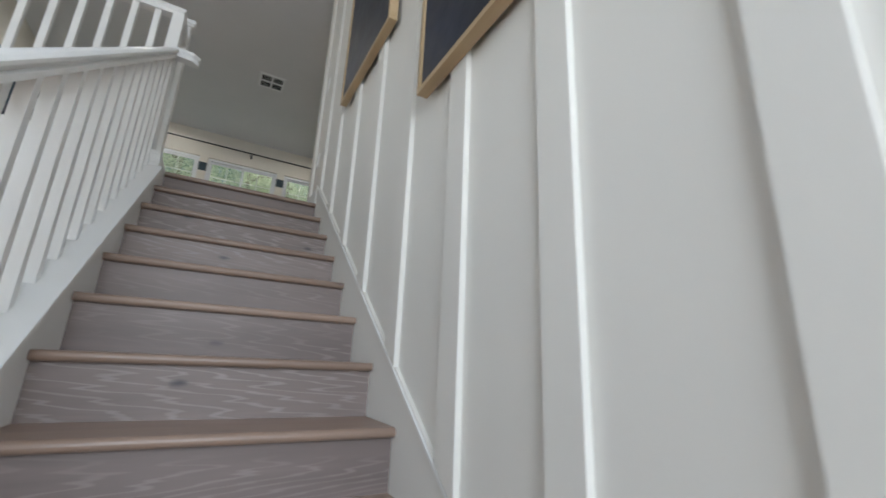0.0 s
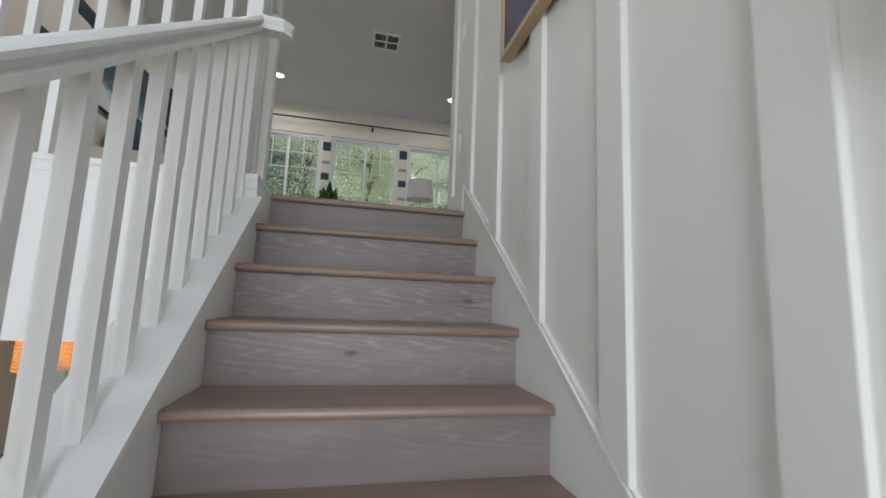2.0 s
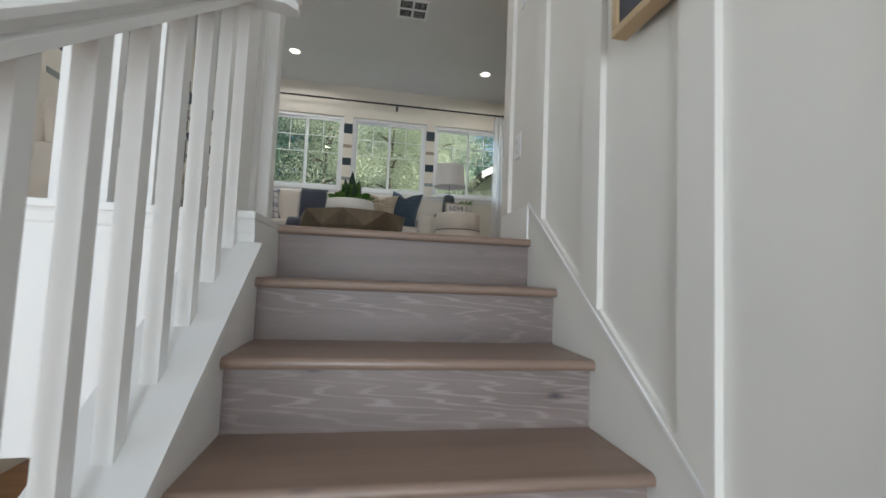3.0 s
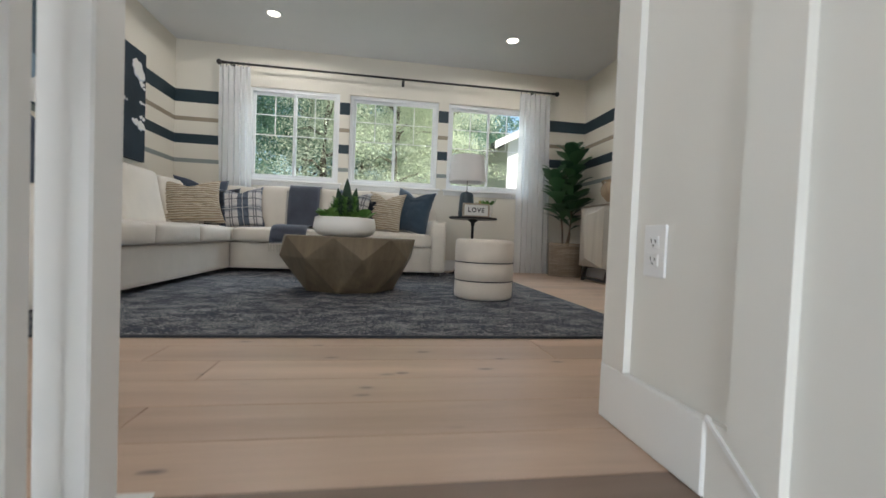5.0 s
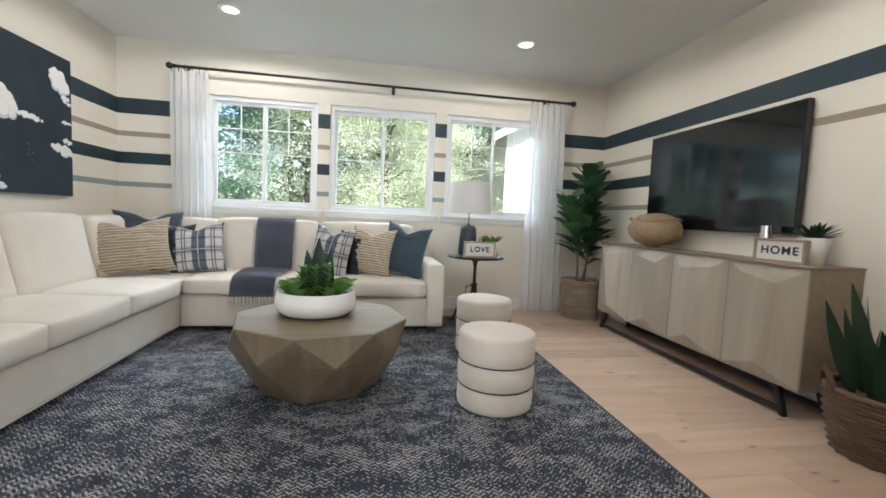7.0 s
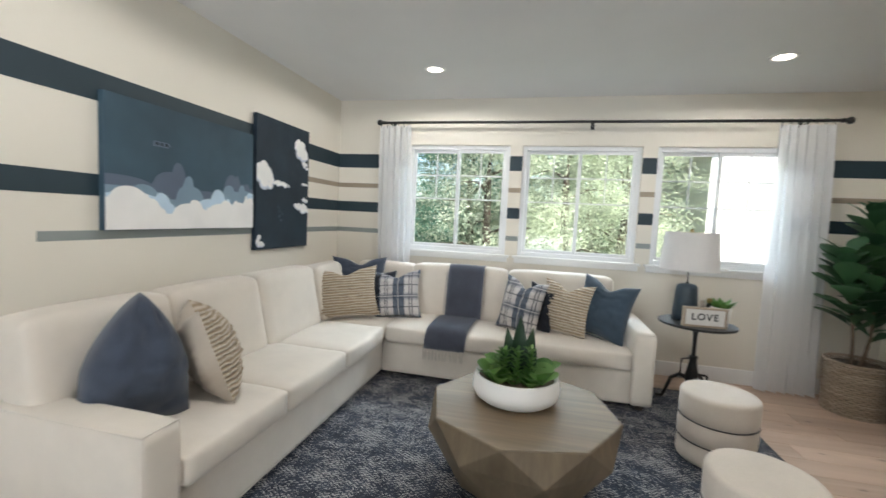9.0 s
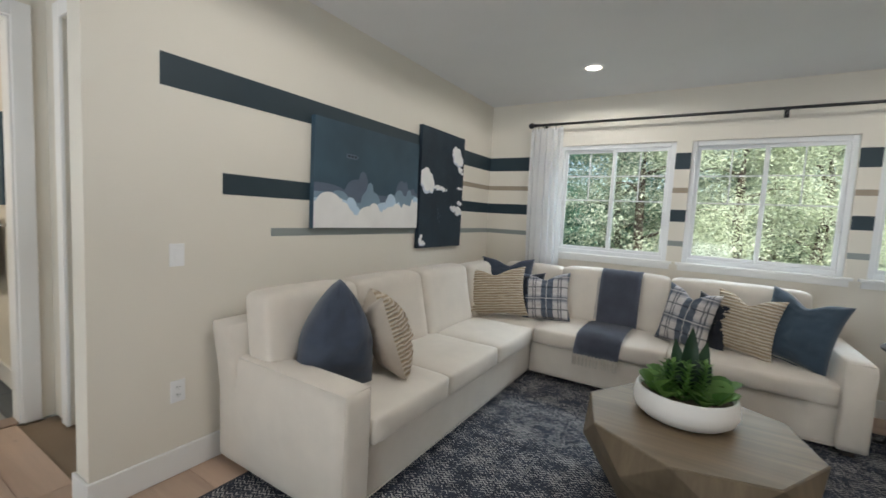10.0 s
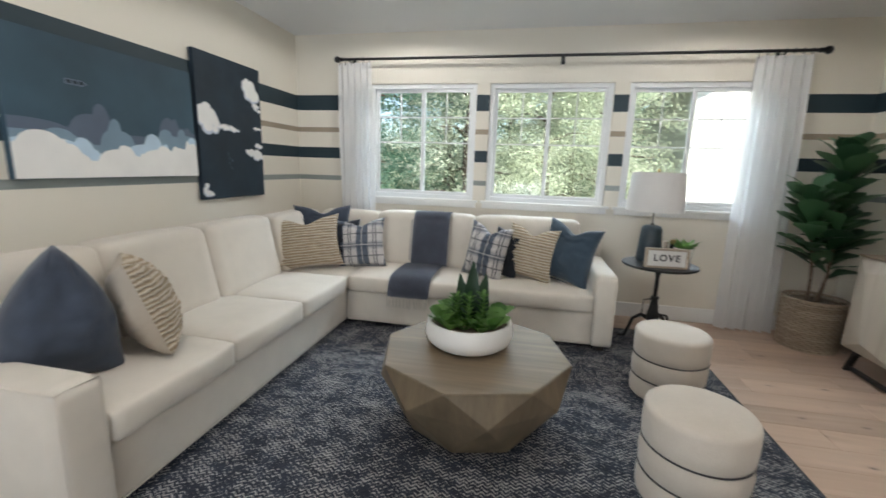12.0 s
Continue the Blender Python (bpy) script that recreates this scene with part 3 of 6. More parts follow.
# floors: slabs under the boards, and the lower storey
bm = bmesh.new()
box(bm, -4.42, RX, 0.07, FY, -0.30, -0.013)
box(bm, -1.02, XW, 0.055, 0.07, -0.30, -0.033)
box(bm, -4.42, -1.117 + XC, YG + 0.07, 0.07, -0.30, -0.013)
structure("floor_slab", bm, SUB, "floor construction under the oak boards", "floor")
bm = bmesh.new()
box(bm, -4.42, RX, 0.131, FY, -0.675, -0.32)
box(bm, -4.42, -1.117 + XC, YG + 0.07, 0.131, -0.675, -0.32)
structure("ceiling_lower", bm, CEILM, "plain white ceiling of the lower room", "ceiling")
structure("landing_fascia", B(-4.42, -1.117 + XC, YG - 0.05, YG + 0.07, -0.68, -0.024), TRIM, "white painted drywall face under the landing's edge", "wall")
structure("floor_lower", B(-4.55, RX, -5.4, FY, LOW - 0.1, LOW), OAK, "pale oak floor of the lower storey", "floor")
structure("wall_under_landing", B(-1.12 + XC, XW, 0.10, 0.2, LOW, -0.3), STAIRWALL, "plain wall closing the space under the landing", "wall")
structure("wall_lower_west", B(-4.55, -4.42, 0.22, FY, LOW, -0.02), WALL, "plain cream wall of the lower room", "wall")
structure("wall_lower_east", B(-1.12 + XC, -1.0, 0.2, FY, LOW, -0.69), WALL, "plain cream wall of the lower room", "wall")

# ---- windows ----
for k, (x0, x1) in enumerate(WIN, 1):
    w = thing("window_%d" % k, ((x0 + x1) / 2, FY + 0.03, WZ0), "white vinyl sliding window with thin grilles", "window", "windows of the room", kind="structure")
    hw, hh = (x1 - x0) / 2, WZ1 - WZ0
    bm = bmesh.new()
    f = 0.045
    box(bm, -hw, -hw + f, 0.0, 0.08, 0, hh, 0.004)
    box(bm, hw - f, hw, 0.0, 0.08, 0, hh, 0.004)
    box(bm, -hw + f, hw - f, 0.0, 0.08, 0, f, 0.004)
    box(bm, -hw + f, hw - f, 0.0, 0.08, hh - f, hh, 0.004)
    part("window_frame", bm, VINYL, w)
    part("window_sill", B(-hw - 0.05, hw + 0.05, -0.075, 0.0, -0.022, 0.003, bevel=0.005, seg=2), TRIM, w, "white painted window sill")
    part("apron", B(-hw - 0.03, hw + 0.03, -0.045, -0.03, -0.075, -0.022, bevel=0.003), TRIM, w)
    for side in (-1, 1):
        a, c = (-hw + f, 0.02) if side < 0 else (-0.02, hw - f)
        y = 0.045 if side < 0 else 0.018
        bm = bmesh.new()
        s = 0.032
        box(bm, a, a + s, y, y + 0.024, f, hh - f, 0.003)
        box(bm, c - s, c, y, y + 0.024, f, hh - f, 0.003)
        box(bm, a + s, c - s, y, y + 0.024, f, f + s, 0.003)
        box(bm, a + s, c - s, y, y + 0.024, hh - f - s, hh - f, 0.003)
        sash = part("sash", bm, VINYL, w)
        pane = part("pane", B(a + s, c - s, y + 0.010, y + 0.014, f + s, hh - f - s), GLASS, sash)
        pane.visible_shadow = False
        bm = bmesh.new()
        ph = hh - 2 * f - 2 * s
        z0 = f + s
        for q in (0.50, 0.755):
            box(bm, a + s, c - s, y + 0.004, y + 0.009, z0 + ph * q - 0.006, z0 + ph * q + 0.006)
        xm = (a + c) / 2
        box(bm, xm - 0.006, xm + 0.006, y + 0.0035, y + 0.0085, z0 + ph * 0.506, hh - f - s)
        part("grille", bm, VINYL, sash)

# entry window behind the stairs
w = thing("window_4", (-1.1, -5.34, -1.3), "tall entry window in the stair hall", "window", kind="structure")
bm = bmesh.new()
for a in (-1.1, 1.05):
    box(bm, a, a + 0.05, -0.04, 0.04, 0, 2.4)
for a in (0, 2.35):
    box(bm, -1.05, 1.05, -0.04, 0.04, a, a + 0.05)
part("window_frame", bm, VINYL, w)

# ---- painted stripes, a paint film on the walls ----
STR = [(1.985, 2.14, TEAL, "dark teal"), (1.76, 1.81, TAUPE, "taupe"), (1.485, 1.60, TEAL, "dark teal"), (1.25, 1.30, SAGE, "grey blue")]
for (z0, z1, mt, cn), yl, yr in zip(STR, (1.335, 2.3, 1.645, 1.95), (0.9, 1.2, 2.6, 2.6)):
    bm = bmesh.new()
    t = 0.0022
    box(bm, LX, LX + t, yl, FY - t, z0, z1)
    box(bm, LX + t, WIN[0][0], FY - t, FY, z0, z1)
    for (a0, a1), (b0, b1) in zip(WIN, WIN[1:]):
        box(bm, a1, b0, FY - t, FY, z0, z1)
    box(bm, WIN[2][1], RX - t, FY - t, FY, z0, z1)
    box(bm, RX - t, RX, yr, FY - t, z0, z1)
    structure("painted_stripe", bm, mt, cn + " stripe painted along the walls", "stripe")

# ---- baseboards, skirts, battens ----
def baseboard(name, pts_box):
    bm = bmesh.new()
    for d in pts_box:
        box(bm, *d, bevel=0.004, seg=1)
    structure(name, bm, TRIM, "white painted baseboard", "baseboard")


H = 0.145
baseboard("baseboard_north", [(LX + 0.016, RX - 0.016, FY - 0.016, FY, 0, H)])
baseboard("baseboard_west", [(LX, LX + 0.016, 1.026, FY, 0, H), (LX - 0.14 - 0.016, LX, 1.024, 1.04, 0, H)])
baseboard("baseboard_east", [(RX - 0.016, RX, SY, FY, 0, H)])
baseboard("baseboard_south", [(XW, RX - 0.016, SY, SY + 0.016, 0, H)])
baseboard("baseboard_landing", [(XW - 0.018, XW, 0.035, SY + 0.016, 0, H)])
baseboard("baseboard_bath", [(-6.28, -4.55, 1.2, 1.215, 0, H)])
bm = prism(bmesh.new(), [(0.035, 0.147), (0.035, -0.30), (-16 * GO, -16 * RISE - 0.2), (-16 * GO, -16 * RISE + 0.147), (-0.002, 0.1455)], "x", XW - 0.012, XW)
structure("skirt_board", bm, STAIRWALL, "white skirt board following the stairs", "trim")
bm = prism(bmesh.new(), [(0.035, 0.153), (-16 * GO, -16 * RISE + 0.153), (-16 * GO, -16 * RISE + 0.143), (0.035, 0.143)], "x", XW - 0.018, XW - 0.009)
structure("skirt_cap", bm, TRIM, "thin white cap on the skirt board", "trim")
k = 0
while True:
    near = 0.29 - 0.400 * k
    if near < -5.1:
        break
    far = near + 0.095
    zb = lambda y: 0.1445 if y > 0.03 else 0.148 + y * RISE / GO
    bm = prism(bmesh.new(), [(near, zb(near)), (far, zb(far)), (far, CEIL - 0.002), (near, CEIL - 0.002)], "x", XW - 0.019, XW - 0.0005)
    structure("batten", bm, STAIRWALL, "warm white batten on the stair wall", "trim")
    k += 1
structure("corner_board", B(XW - 0.0195, XW, SY - 0.003, SY + 0.003, H + 0.001, CEIL - 0.002, bevel=0.002), STAIRWALL, "white corner board at the wall's end", "trim")

# ---- stairs ----
stairs = thing("stairs", (0, 0, LOW), "straight stairs of pale limed oak treads and risers", "stairs", kind="structure")


def tread_mesh(depth, width):
    r = 0.014
    prof = [(depth, 0.0), (depth, -0.03)] + [(r - r * math.sin(a), -0.015 - 0.015 * math.cos(a)) for a in (math.pi * q / 8 for q in range(9))]
    bm = prism(bmesh.new(), prof, "x", -width, 0)
    return mesh_of("tread", bm, TREAD)


TW = 0.972
tm = tread_mesh(GO + 0.03, TW)
rm = mesh_of("riser", B(-TW, -0.001, 0, 0.018, -RISE, -0.03), RISER)
for k in range(0, 16):
    if k:
        t = new("tread", tm)
        t.parent, t.matrix_basis = stairs, pose(XW - 0.0005, -GO * k, -RISE * k - LOW)
    t = new("riser", rm)
    t.parent, t.matrix_basis = stairs, pose(XW - 0.0005, -GO * k + 0.030, -RISE * k - LOW)
t = new("landing_nosing", tread_mesh(0.12, TW))
t.parent, t.matrix_basis = stairs, pose(XW - 0.0005, 0, -LOW)
part("carriage", prism(bmesh.new(), [(0.04, -0.24 - LOW), (0.04, -0.55 - LOW), (-14.2 * GO, 0.002), (-14.9 * GO, 0.002)], "x", XW - 0.96, XW - 0.02), SUB, stairs)

# white curb along the open side, with its cap
S = RISE / GO
CAP = 0.129                          # top of the cap over the nosing line
YF = YG - 0.05
bm = prism(bmesh.new(), [(0.13, -0.0205), (0.13, -0.675), (-3.0, LOW), (-16 * GO, LOW), (-16 * GO, -16 * RISE + CAP - 0.023), (YF, YF * S + CAP - 0.023), (YF, -0.0205)], "x", -1.115 + XC, -0.97 + XC)
structure("stair_curb", bm, TRIM, "white painted curb wall on the open side of the stairs", "curb")
bm = prism(bmesh.new(), [(YF - 0.002, (YF - 0.002) * S + CAP), (-16 * GO, -16 * RISE + CAP), (-16 * GO, -16 * RISE + CAP - 0.022), (YF - 0.002, (YF - 0.002) * S + CAP - 0.022)], "x", -1.152, -0.981)
structure("curb_cap", bm, TRIM, "white painted cap board on the stair curb", "trim")
bm = bmesh.new()
box(bm, -4.42, -1.002, YG - 0.065, YG + 0.075, -0.020, 0.004, 0.004, 2)
box(bm, -1.160, -1.002, YG + 0.076, 0.132, -0.020, 0.004, 0.004, 2)
structure("landing_cap", bm, TRIM, "white cap board along the landing's edge", "trim")
bm = prism(bmesh.new(), [(YF - 0.001, -0.062), (YF - 0.005, -0.055), (YF - 0.010, -0.030), (YF - 0.014, -0.0205), (YF - 0.001, -0.0205)], "x", -4.42, -1.0035)
structure("landing_cap_mould", bm, TRIM, "small white moulding under the cap board", "trim")

# ---- balustrades ----
rail = thing("stair_balustrade", (-1.067, 0, LOW), "white painted stair balustrade with square balusters and moulded handrail", "balustrade")
PROF = [(-0.030, -0.032), (-0.030, -0.012), (-0.022, -0.004), (-0.034, 0.012), (-0.034, 0.024), (-0.020, 0.036), (0.020, 0.036),
        (0.034, 0.024), (0.034, 0.012), (0.022, -0.004), (0.030, -0.012), (0.030, -0.032)]


def rail_run(bm, path, prof=PROF):
    """A moulded rail along a path; the profile stays upright."""
    path = [Vector(p) for p in path]
    rings = []
    for i, p in enumerate(path):
        dirs = []
        if i:
            dirs.append((p - path[i - 1]).normalized())
        if i < len(path) - 1:
            dirs.append((path[i + 1] - p).normalized())
        flat = [Vector((d.x, d.y, 0)).normalized() for d in dirs]
        mid = sum(flat, Vector()).normalized()
        side = Vector((mid.y, -mid.x, 0))
        stretch = 1 / max(0.4, mid.dot(flat[0]))
        rings.append([bm.verts.new(p + side * a * stretch + Vector((0, 0, h))) for a, h in prof])
    n = len(prof)
    for a, b in zip(rings, rings[1:]):
        for i in range(n):
            bm.faces.new((a[i], a[(i + 1) % n], b[(i + 1) % n], b[i]))
    bm.faces.new(rings[0])
    bm.faces.new(rings[-1][::-1])
    bmesh.ops.recalc_face_normals(bm, faces=bm.faces)
    return bm


def rail_z(y):
    return 0.885 + y * S


HY = YG - 0.07
HZ = rail_z(HY) - LOW
part("handrail", rail_run(bmesh.new(), [(0, -4.0, rail_z(-4.0) - LOW), (0, HY - 0.015, rail_z(HY - 0.015) - LOW), (0.01, HY, HZ), (0.098, HY + 0.01, HZ), (0.113, HY + 0.025, HZ), (0.113, HY + 0.045, HZ)]), TRIM, rail, "white moulded handrail")
sl = S * 0.016
for k in range(30):
    y = -0.300 - 0.1243 * k
    if y < -3.95:
        break
    zb, zt = y * S + CAP - LOW, rail_z(y) - 0.033 - LOW
    bm = prism(bmesh.new(), [(y - 0.016, zb - sl), (y + 0.016, zb + sl), (y + 0.016, zt + sl), (y - 0.016, zt - sl)], "x", -0.016, 0.016)
    part("baluster", bm, TRIM, rail)
newel = thing("newel_post", (-1.094, 0.087, 0.004), "white square newel post with a moulded cap", "newel post")
part("post", B(-0.038, 0.038, -0.038, 0.038, 0, 1.13, bevel=0.004), TRIM, newel)
bm = bmesh.new()
box(bm, -0.052, 0.052, -0.052, 0.052, 1.13, 1.145, 0.004)
box(bm, -0.062, 0.062, -0.062, 0.062, 1.145, 1.175, 0.008, 2)
part("cap", bm, TRIM, newel)
guard = thing("landing_balustrade", (-1.090, YG, 0.004), "white painted guard rail along the landing's edge", "balustrade")
part("corner_post", B(-0.033, 0.033, -0.033, 0.033, 0, 0.955, bevel=0.003), TRIM, guard)
part("top_rail", rail_run(bmesh.new(), [(-3.3, 0, 0.985), (0.0, 0, 0.985), (0.0, 0.046 - YG, 0.985)]), TRIM, guard)
gb = mesh_of("baluster", B(-0.016, 0.016, -0.016, 0.016, 0, 0.954), TRIM)
for k in range(27):
    t = new("baluster", gb)
    t.parent, t.matrix_basis = guard, pose(-0.11 - 0.116 * k, 0, 0)
for y in (0.095, 0.185):
    t = new("baluster", gb)
    t.parent, t.matrix_basis = guard, pose(0, y, 0)

# ---- fixtures of the building ----
def plate(at, rot, kind, label):
    p = thing(kind, at, label, "outlet" if "outlet" in kind else "light switch")
    p.matrix_basis = pose(*at, 0, 0, rot)
    part("cover_plate", B(-0.036, 0.036, -0.006, 0, -0.058, 0.058, bevel=0.003, seg=2), PLASTIC, p)
    if "outlet" in kind:
        for z in (-0.02, 0.02):
            sk = part("socket", B(-0.017, 0.017, -0.0085, -0.005, z - 0.014, z + 0.014, bevel=0.002), PLASTIC, p)
            bm = bmesh.new()
            box(bm, -0.008, -0.0055, -0.0092, -0.0080, z - 0.002, z + 0.007)
            box(bm, 0.0055, 0.008, -0.0092, -0.0080, z - 0.002, z + 0.006)
            box(bm, -0.002, 0.002, -0.0092, -0.0080, z - 0.010, z - 0.006)
            part("slots", bm, SLOT, sk, "dark slots")
    else:
        part("rocker", B(-0.017, 0.017, -0.0095, -0.005, -0.033, 0.033, bevel=0.003), PLASTIC, p)


plate((LX, 1.41, 1.163), 90, "light_switch", "white rocker light switch on the cream wall")
plate((LX, 1.414, 0.451), 90, "wall_outlet", "white duplex outlet on the cream wall")
plate((XW, 0.217, 0.443), -90, "wall_outlet", "white duplex outlet on the batten wall")
plate((XW, 0.19, 1.15), -90, "light_switch", "white light switch on the batten wall")

for lx, ly, power in CANS:
    d = thing("downlight", (lx, ly, CEIL), "round recessed ceiling downlight, switched on", "ceiling light", "recessed downlights")
    part("trim_ring", lathe(bmesh.new(), [(0.062, -0.002), (0.066, -0.008), (0.085, -0.010), (0.092, -0.004), (0.092, 0.0)], 32), PLASTIC, d, smooth=True)
    part("lens", lathe(bmesh.new(), [(0.0, -0.004), (0.062, -0.004), (0.062, -0.001)], 32), LENSG, d, "glowing warm white lens")
v = thing("ceiling_vent", (-0.367, 2.825, CEIL), "white square ceiling air vent with grey slats", "air vent")
bm = bmesh.new()
for a, c, d, e in ((-0.17, 0.17, -0.17, -0.14), (-0.17, 0.17, 0.14, 0.17), (-0.17, -0.14, -0.14, 0.14), (0.14, 0.17, -0.14, 0.14), (-0.012, 0.012, -0.14, 0.14), (-0.14, 0.14, -0.012, 0.012)):
    box(bm, a, c, d, e, -0.012, 0.0)
part("frame", bm, PLASTIC, v)
part("backing", B(-0.14, 0.14, -0.14, 0.14, -0.003, -0.0005), SLOT, v)
vs = mesh_of("slat", prism(bmesh.new(), [(-0.004, -0.010), (0.006, -0.0045), (0.006, -0.0035), (-0.004, -0.009)], "x", -0.126, -0.014), PLASTIC)
for q in range(16):
    y = -0.128 + 0.0163 * q
    if abs(y) < 0.018:
        continue
    for x in (0.0, 0.14):
        t = new("slat", vs)
        t.parent, t.matrix_basis = v, pose(x, y, 0)

# doors of the hall
bm = bmesh.new()
box(bm, -4.42, -4.40, 1.105, 1.195, 0, 2.54, 0.003)
box(bm, -4.42, -4.40, 0.19, 0.28, 0, 2.54, 0.003)
box(bm, -4.42, -4.40, 0.28, 1.105, 2.45, 2.54, 0.003)
box(bm, -4.555, -4.42, 1.093, 1.105, 0, 2.45)
box(bm, -4.555, -4.42, 0.28, 0.292, 0, 2.45)
box(bm, -4.555, -4.42, 0.292, 1.093, 2.438, 2.45)
structure("door_casing_bath", bm, TRIM, "white casing of the open bathroom doorway", "door casing")
dr = thing("door_1", (-3.8, 1.30, 0), "white panelled hall door, closed", "door", kind="structure")
part("door_leaf", B(-0.34, 0.34, 0, 0.04, 0.01, 2.43, bevel=0.003), TRIM, dr)
bm = bmesh.new()
box(bm, -0.44, -0.35, -0.055, -0.035, 0, 2.54, 0.003)
box(bm, 0.35, 0.44, -0.055, -0.035, 0, 2.54, 0.003)
box(bm, -0.35, 0.35, -0.055, -0.035, 2.45, 2.54, 0.003)
part("casing", bm, TRIM, dr)
for z0, z1 in ((0.2, 1.0), (1.15, 2.3)):
    part("panel", B(-0.24, 0.24, -0.006, 0, z0, z1, bevel=0.005), TRIM, dr)
structure("threshold", B(-4.55, -4.42, 0.292, 1.093, -0.003, 0.008, bevel=0.003), TREAD, "oak threshold strip of the bathroom doorway", "threshold")


# ---- the room's things ----
RZ = 0.012
rug = thing("area_rug", (-1.05, 2.58, 0.0005), "navy and grey herringbone woven area rug on the oak floor", "rug")
part("woven_field", B(-1.81, 1.81, -1.365, 1.93, 0.0, RZ, bevel=0.004, seg=2), RUG, rug)
bm = bmesh.new()
for d in ((-1.825, 1.825, -1.378, -1.362), (-1.825, 1.825, 1.928, 1.944), (-1.825, -1.809, -1.362, 1.928), (1.809, 1.825, -1.362, 1.928)):
    box(bm, *d, 0.0, RZ + 0.001, 0.003)
part("binding", bm, BIND, rug, "dark bound edge")

# sectional sofa
sofa = thing("sectional_sofa", (LX + 0.055, FY - 0.06, 0), "cream upholstered L-shaped sectional sofa with loose cushions", "sofa")
ox, oy = LX + 0.055, FY - 0.06


def sp(name, d, r, puff, seed, label=""):
    x0, x1, y0, y1, z0, z1 = d
    part(name, softbox(x0 - ox, x1 - ox, y0 - oy, y1 - oy, z0, z1, r, puff, seed=seed), SOFA, sofa, label, smooth=True)


sp("base", (-3.09, -2.178, 1.76, 4.86, 0.055, 0.325), 0.012, 0.0, 1)
sp("base", (-2.17, -0.06, 3.955, 4.86, 0.055, 0.325), 0.012, 0.0, 2)
bm = softbox(-3.125 - ox, -2.93 - ox, 1.608 - oy, 4.885 - oy, 0.035, 0.815, 0.03, 0.004, seed=3)
for v in bm.verts:
    if v.co.y < 1.8 - oy:
        v.co.y -= 0.055 * max(0.0, (v.co.z - 0.45) / 0.36)
part("back_frame", bm, SOFA, sofa, smooth=True)
sp("back_frame", (-2.95, 0.07, 4.70, 4.885, 0.055, 0.81), 0.03, 0.004, 4)
sp("arm", (-3.118, -2.150, 1.603, 1.775, 0.03, 0.635), 0.022, 0.006, 5)
sp("arm", (-0.075, 0.085, 3.91, 4.86, 0.055, 0.635), 0.022, 0.006, 6)
for k, (y0, y1) in enumerate(((1.778, 2.47), (2.472, 3.175), (3.177, 3.90))):
    sp("seat_cushion", (-2.98, -2.135, y0, y1, 0.325, 0.475), 0.028, 0.020, 10 + k)
sp("seat_cushion", (-2.98, -2.15, 3.905, 4.74, 0.325, 0.465), 0.05, 0.012, 14)
for k, (x0, x1) in enumerate(((-2.145, -1.075), (-1.072, -0.078))):
    sp("seat_cushion", (x0, x1, 3.915, 4.74, 0.325, 0.475), 0.028, 0.020, 16 + k)


def back_cushion(w, h, d, m, seed):
    bm = softbox(-w / 2, w / 2, -d / 2, d / 2, 0, h, 0.045, 0.014, n=9, seed=seed)
    for v in bm.verts:
        t = max(0.0, v.co.z / h)
        v.co.y += 0.11 * t
        v.co.y *= 1 - 0.15 * t
    part("back_cushion", bm, SOFA, sofa, smooth=True, m=Matrix.Translation((-ox, -oy, 0)) @ m)


for k, (y0, y1) in enumerate(((1.655, 2.325), (2.33, 3.05), (3.055, 3.79))):
    back_cushion(y1 - y0, 0.52, 0.24, pose(-2.79, (y0 + y1) / 2, 0.455, 0, 0, 90), 20 + k)
back_cushion(0.80, 0.50, 0.22, pose(-2.79, 4.27, 0.455, 0, 0, 90), 25)
back_cushion(0.62, 0.50, 0.22, pose(-2.42, 4.60, 0.455), 26)
for k, (x0, x1) in enumerate(((-2.10, -1.135), (-1.125, -0.155))):
    back_cushion(x1 - x0, 0.52, 0.24, pose((x0 + x1) / 2, 4.57, 0.455), 28 + k)
for x, y in ((-3.02, 1.70), (-2.25, 1.70), (-3.02, 4.80), (-2.25, 3.95), (0.0, 3.98), (0.0, 4.80), (-1.1, 4.0)):
    part("foot", B(x - ox - 0.03, x - ox + 0.03, y - oy - 0.03, y - oy + 0.03, RZ + 0.0015 if x > -2.9 or y > 3 else 0.0, 0.056, bevel=0.004), DARKWOOD, sofa, "dark wooden block foot")
bm = bmesh.new()
tube(bm, [(-2.1775 - ox, 1.78 - oy, 0.058), (-2.1775 - ox, 3.95 - oy, 0.058)], 0.0035, 6)
tube(bm, [(-2.168 - ox, 3.9545 - oy, 0.058), (-0.08 - ox, 3.9545 - oy, 0.058)], 0.0035, 6)
part("welt", bm, SOFA, sofa)


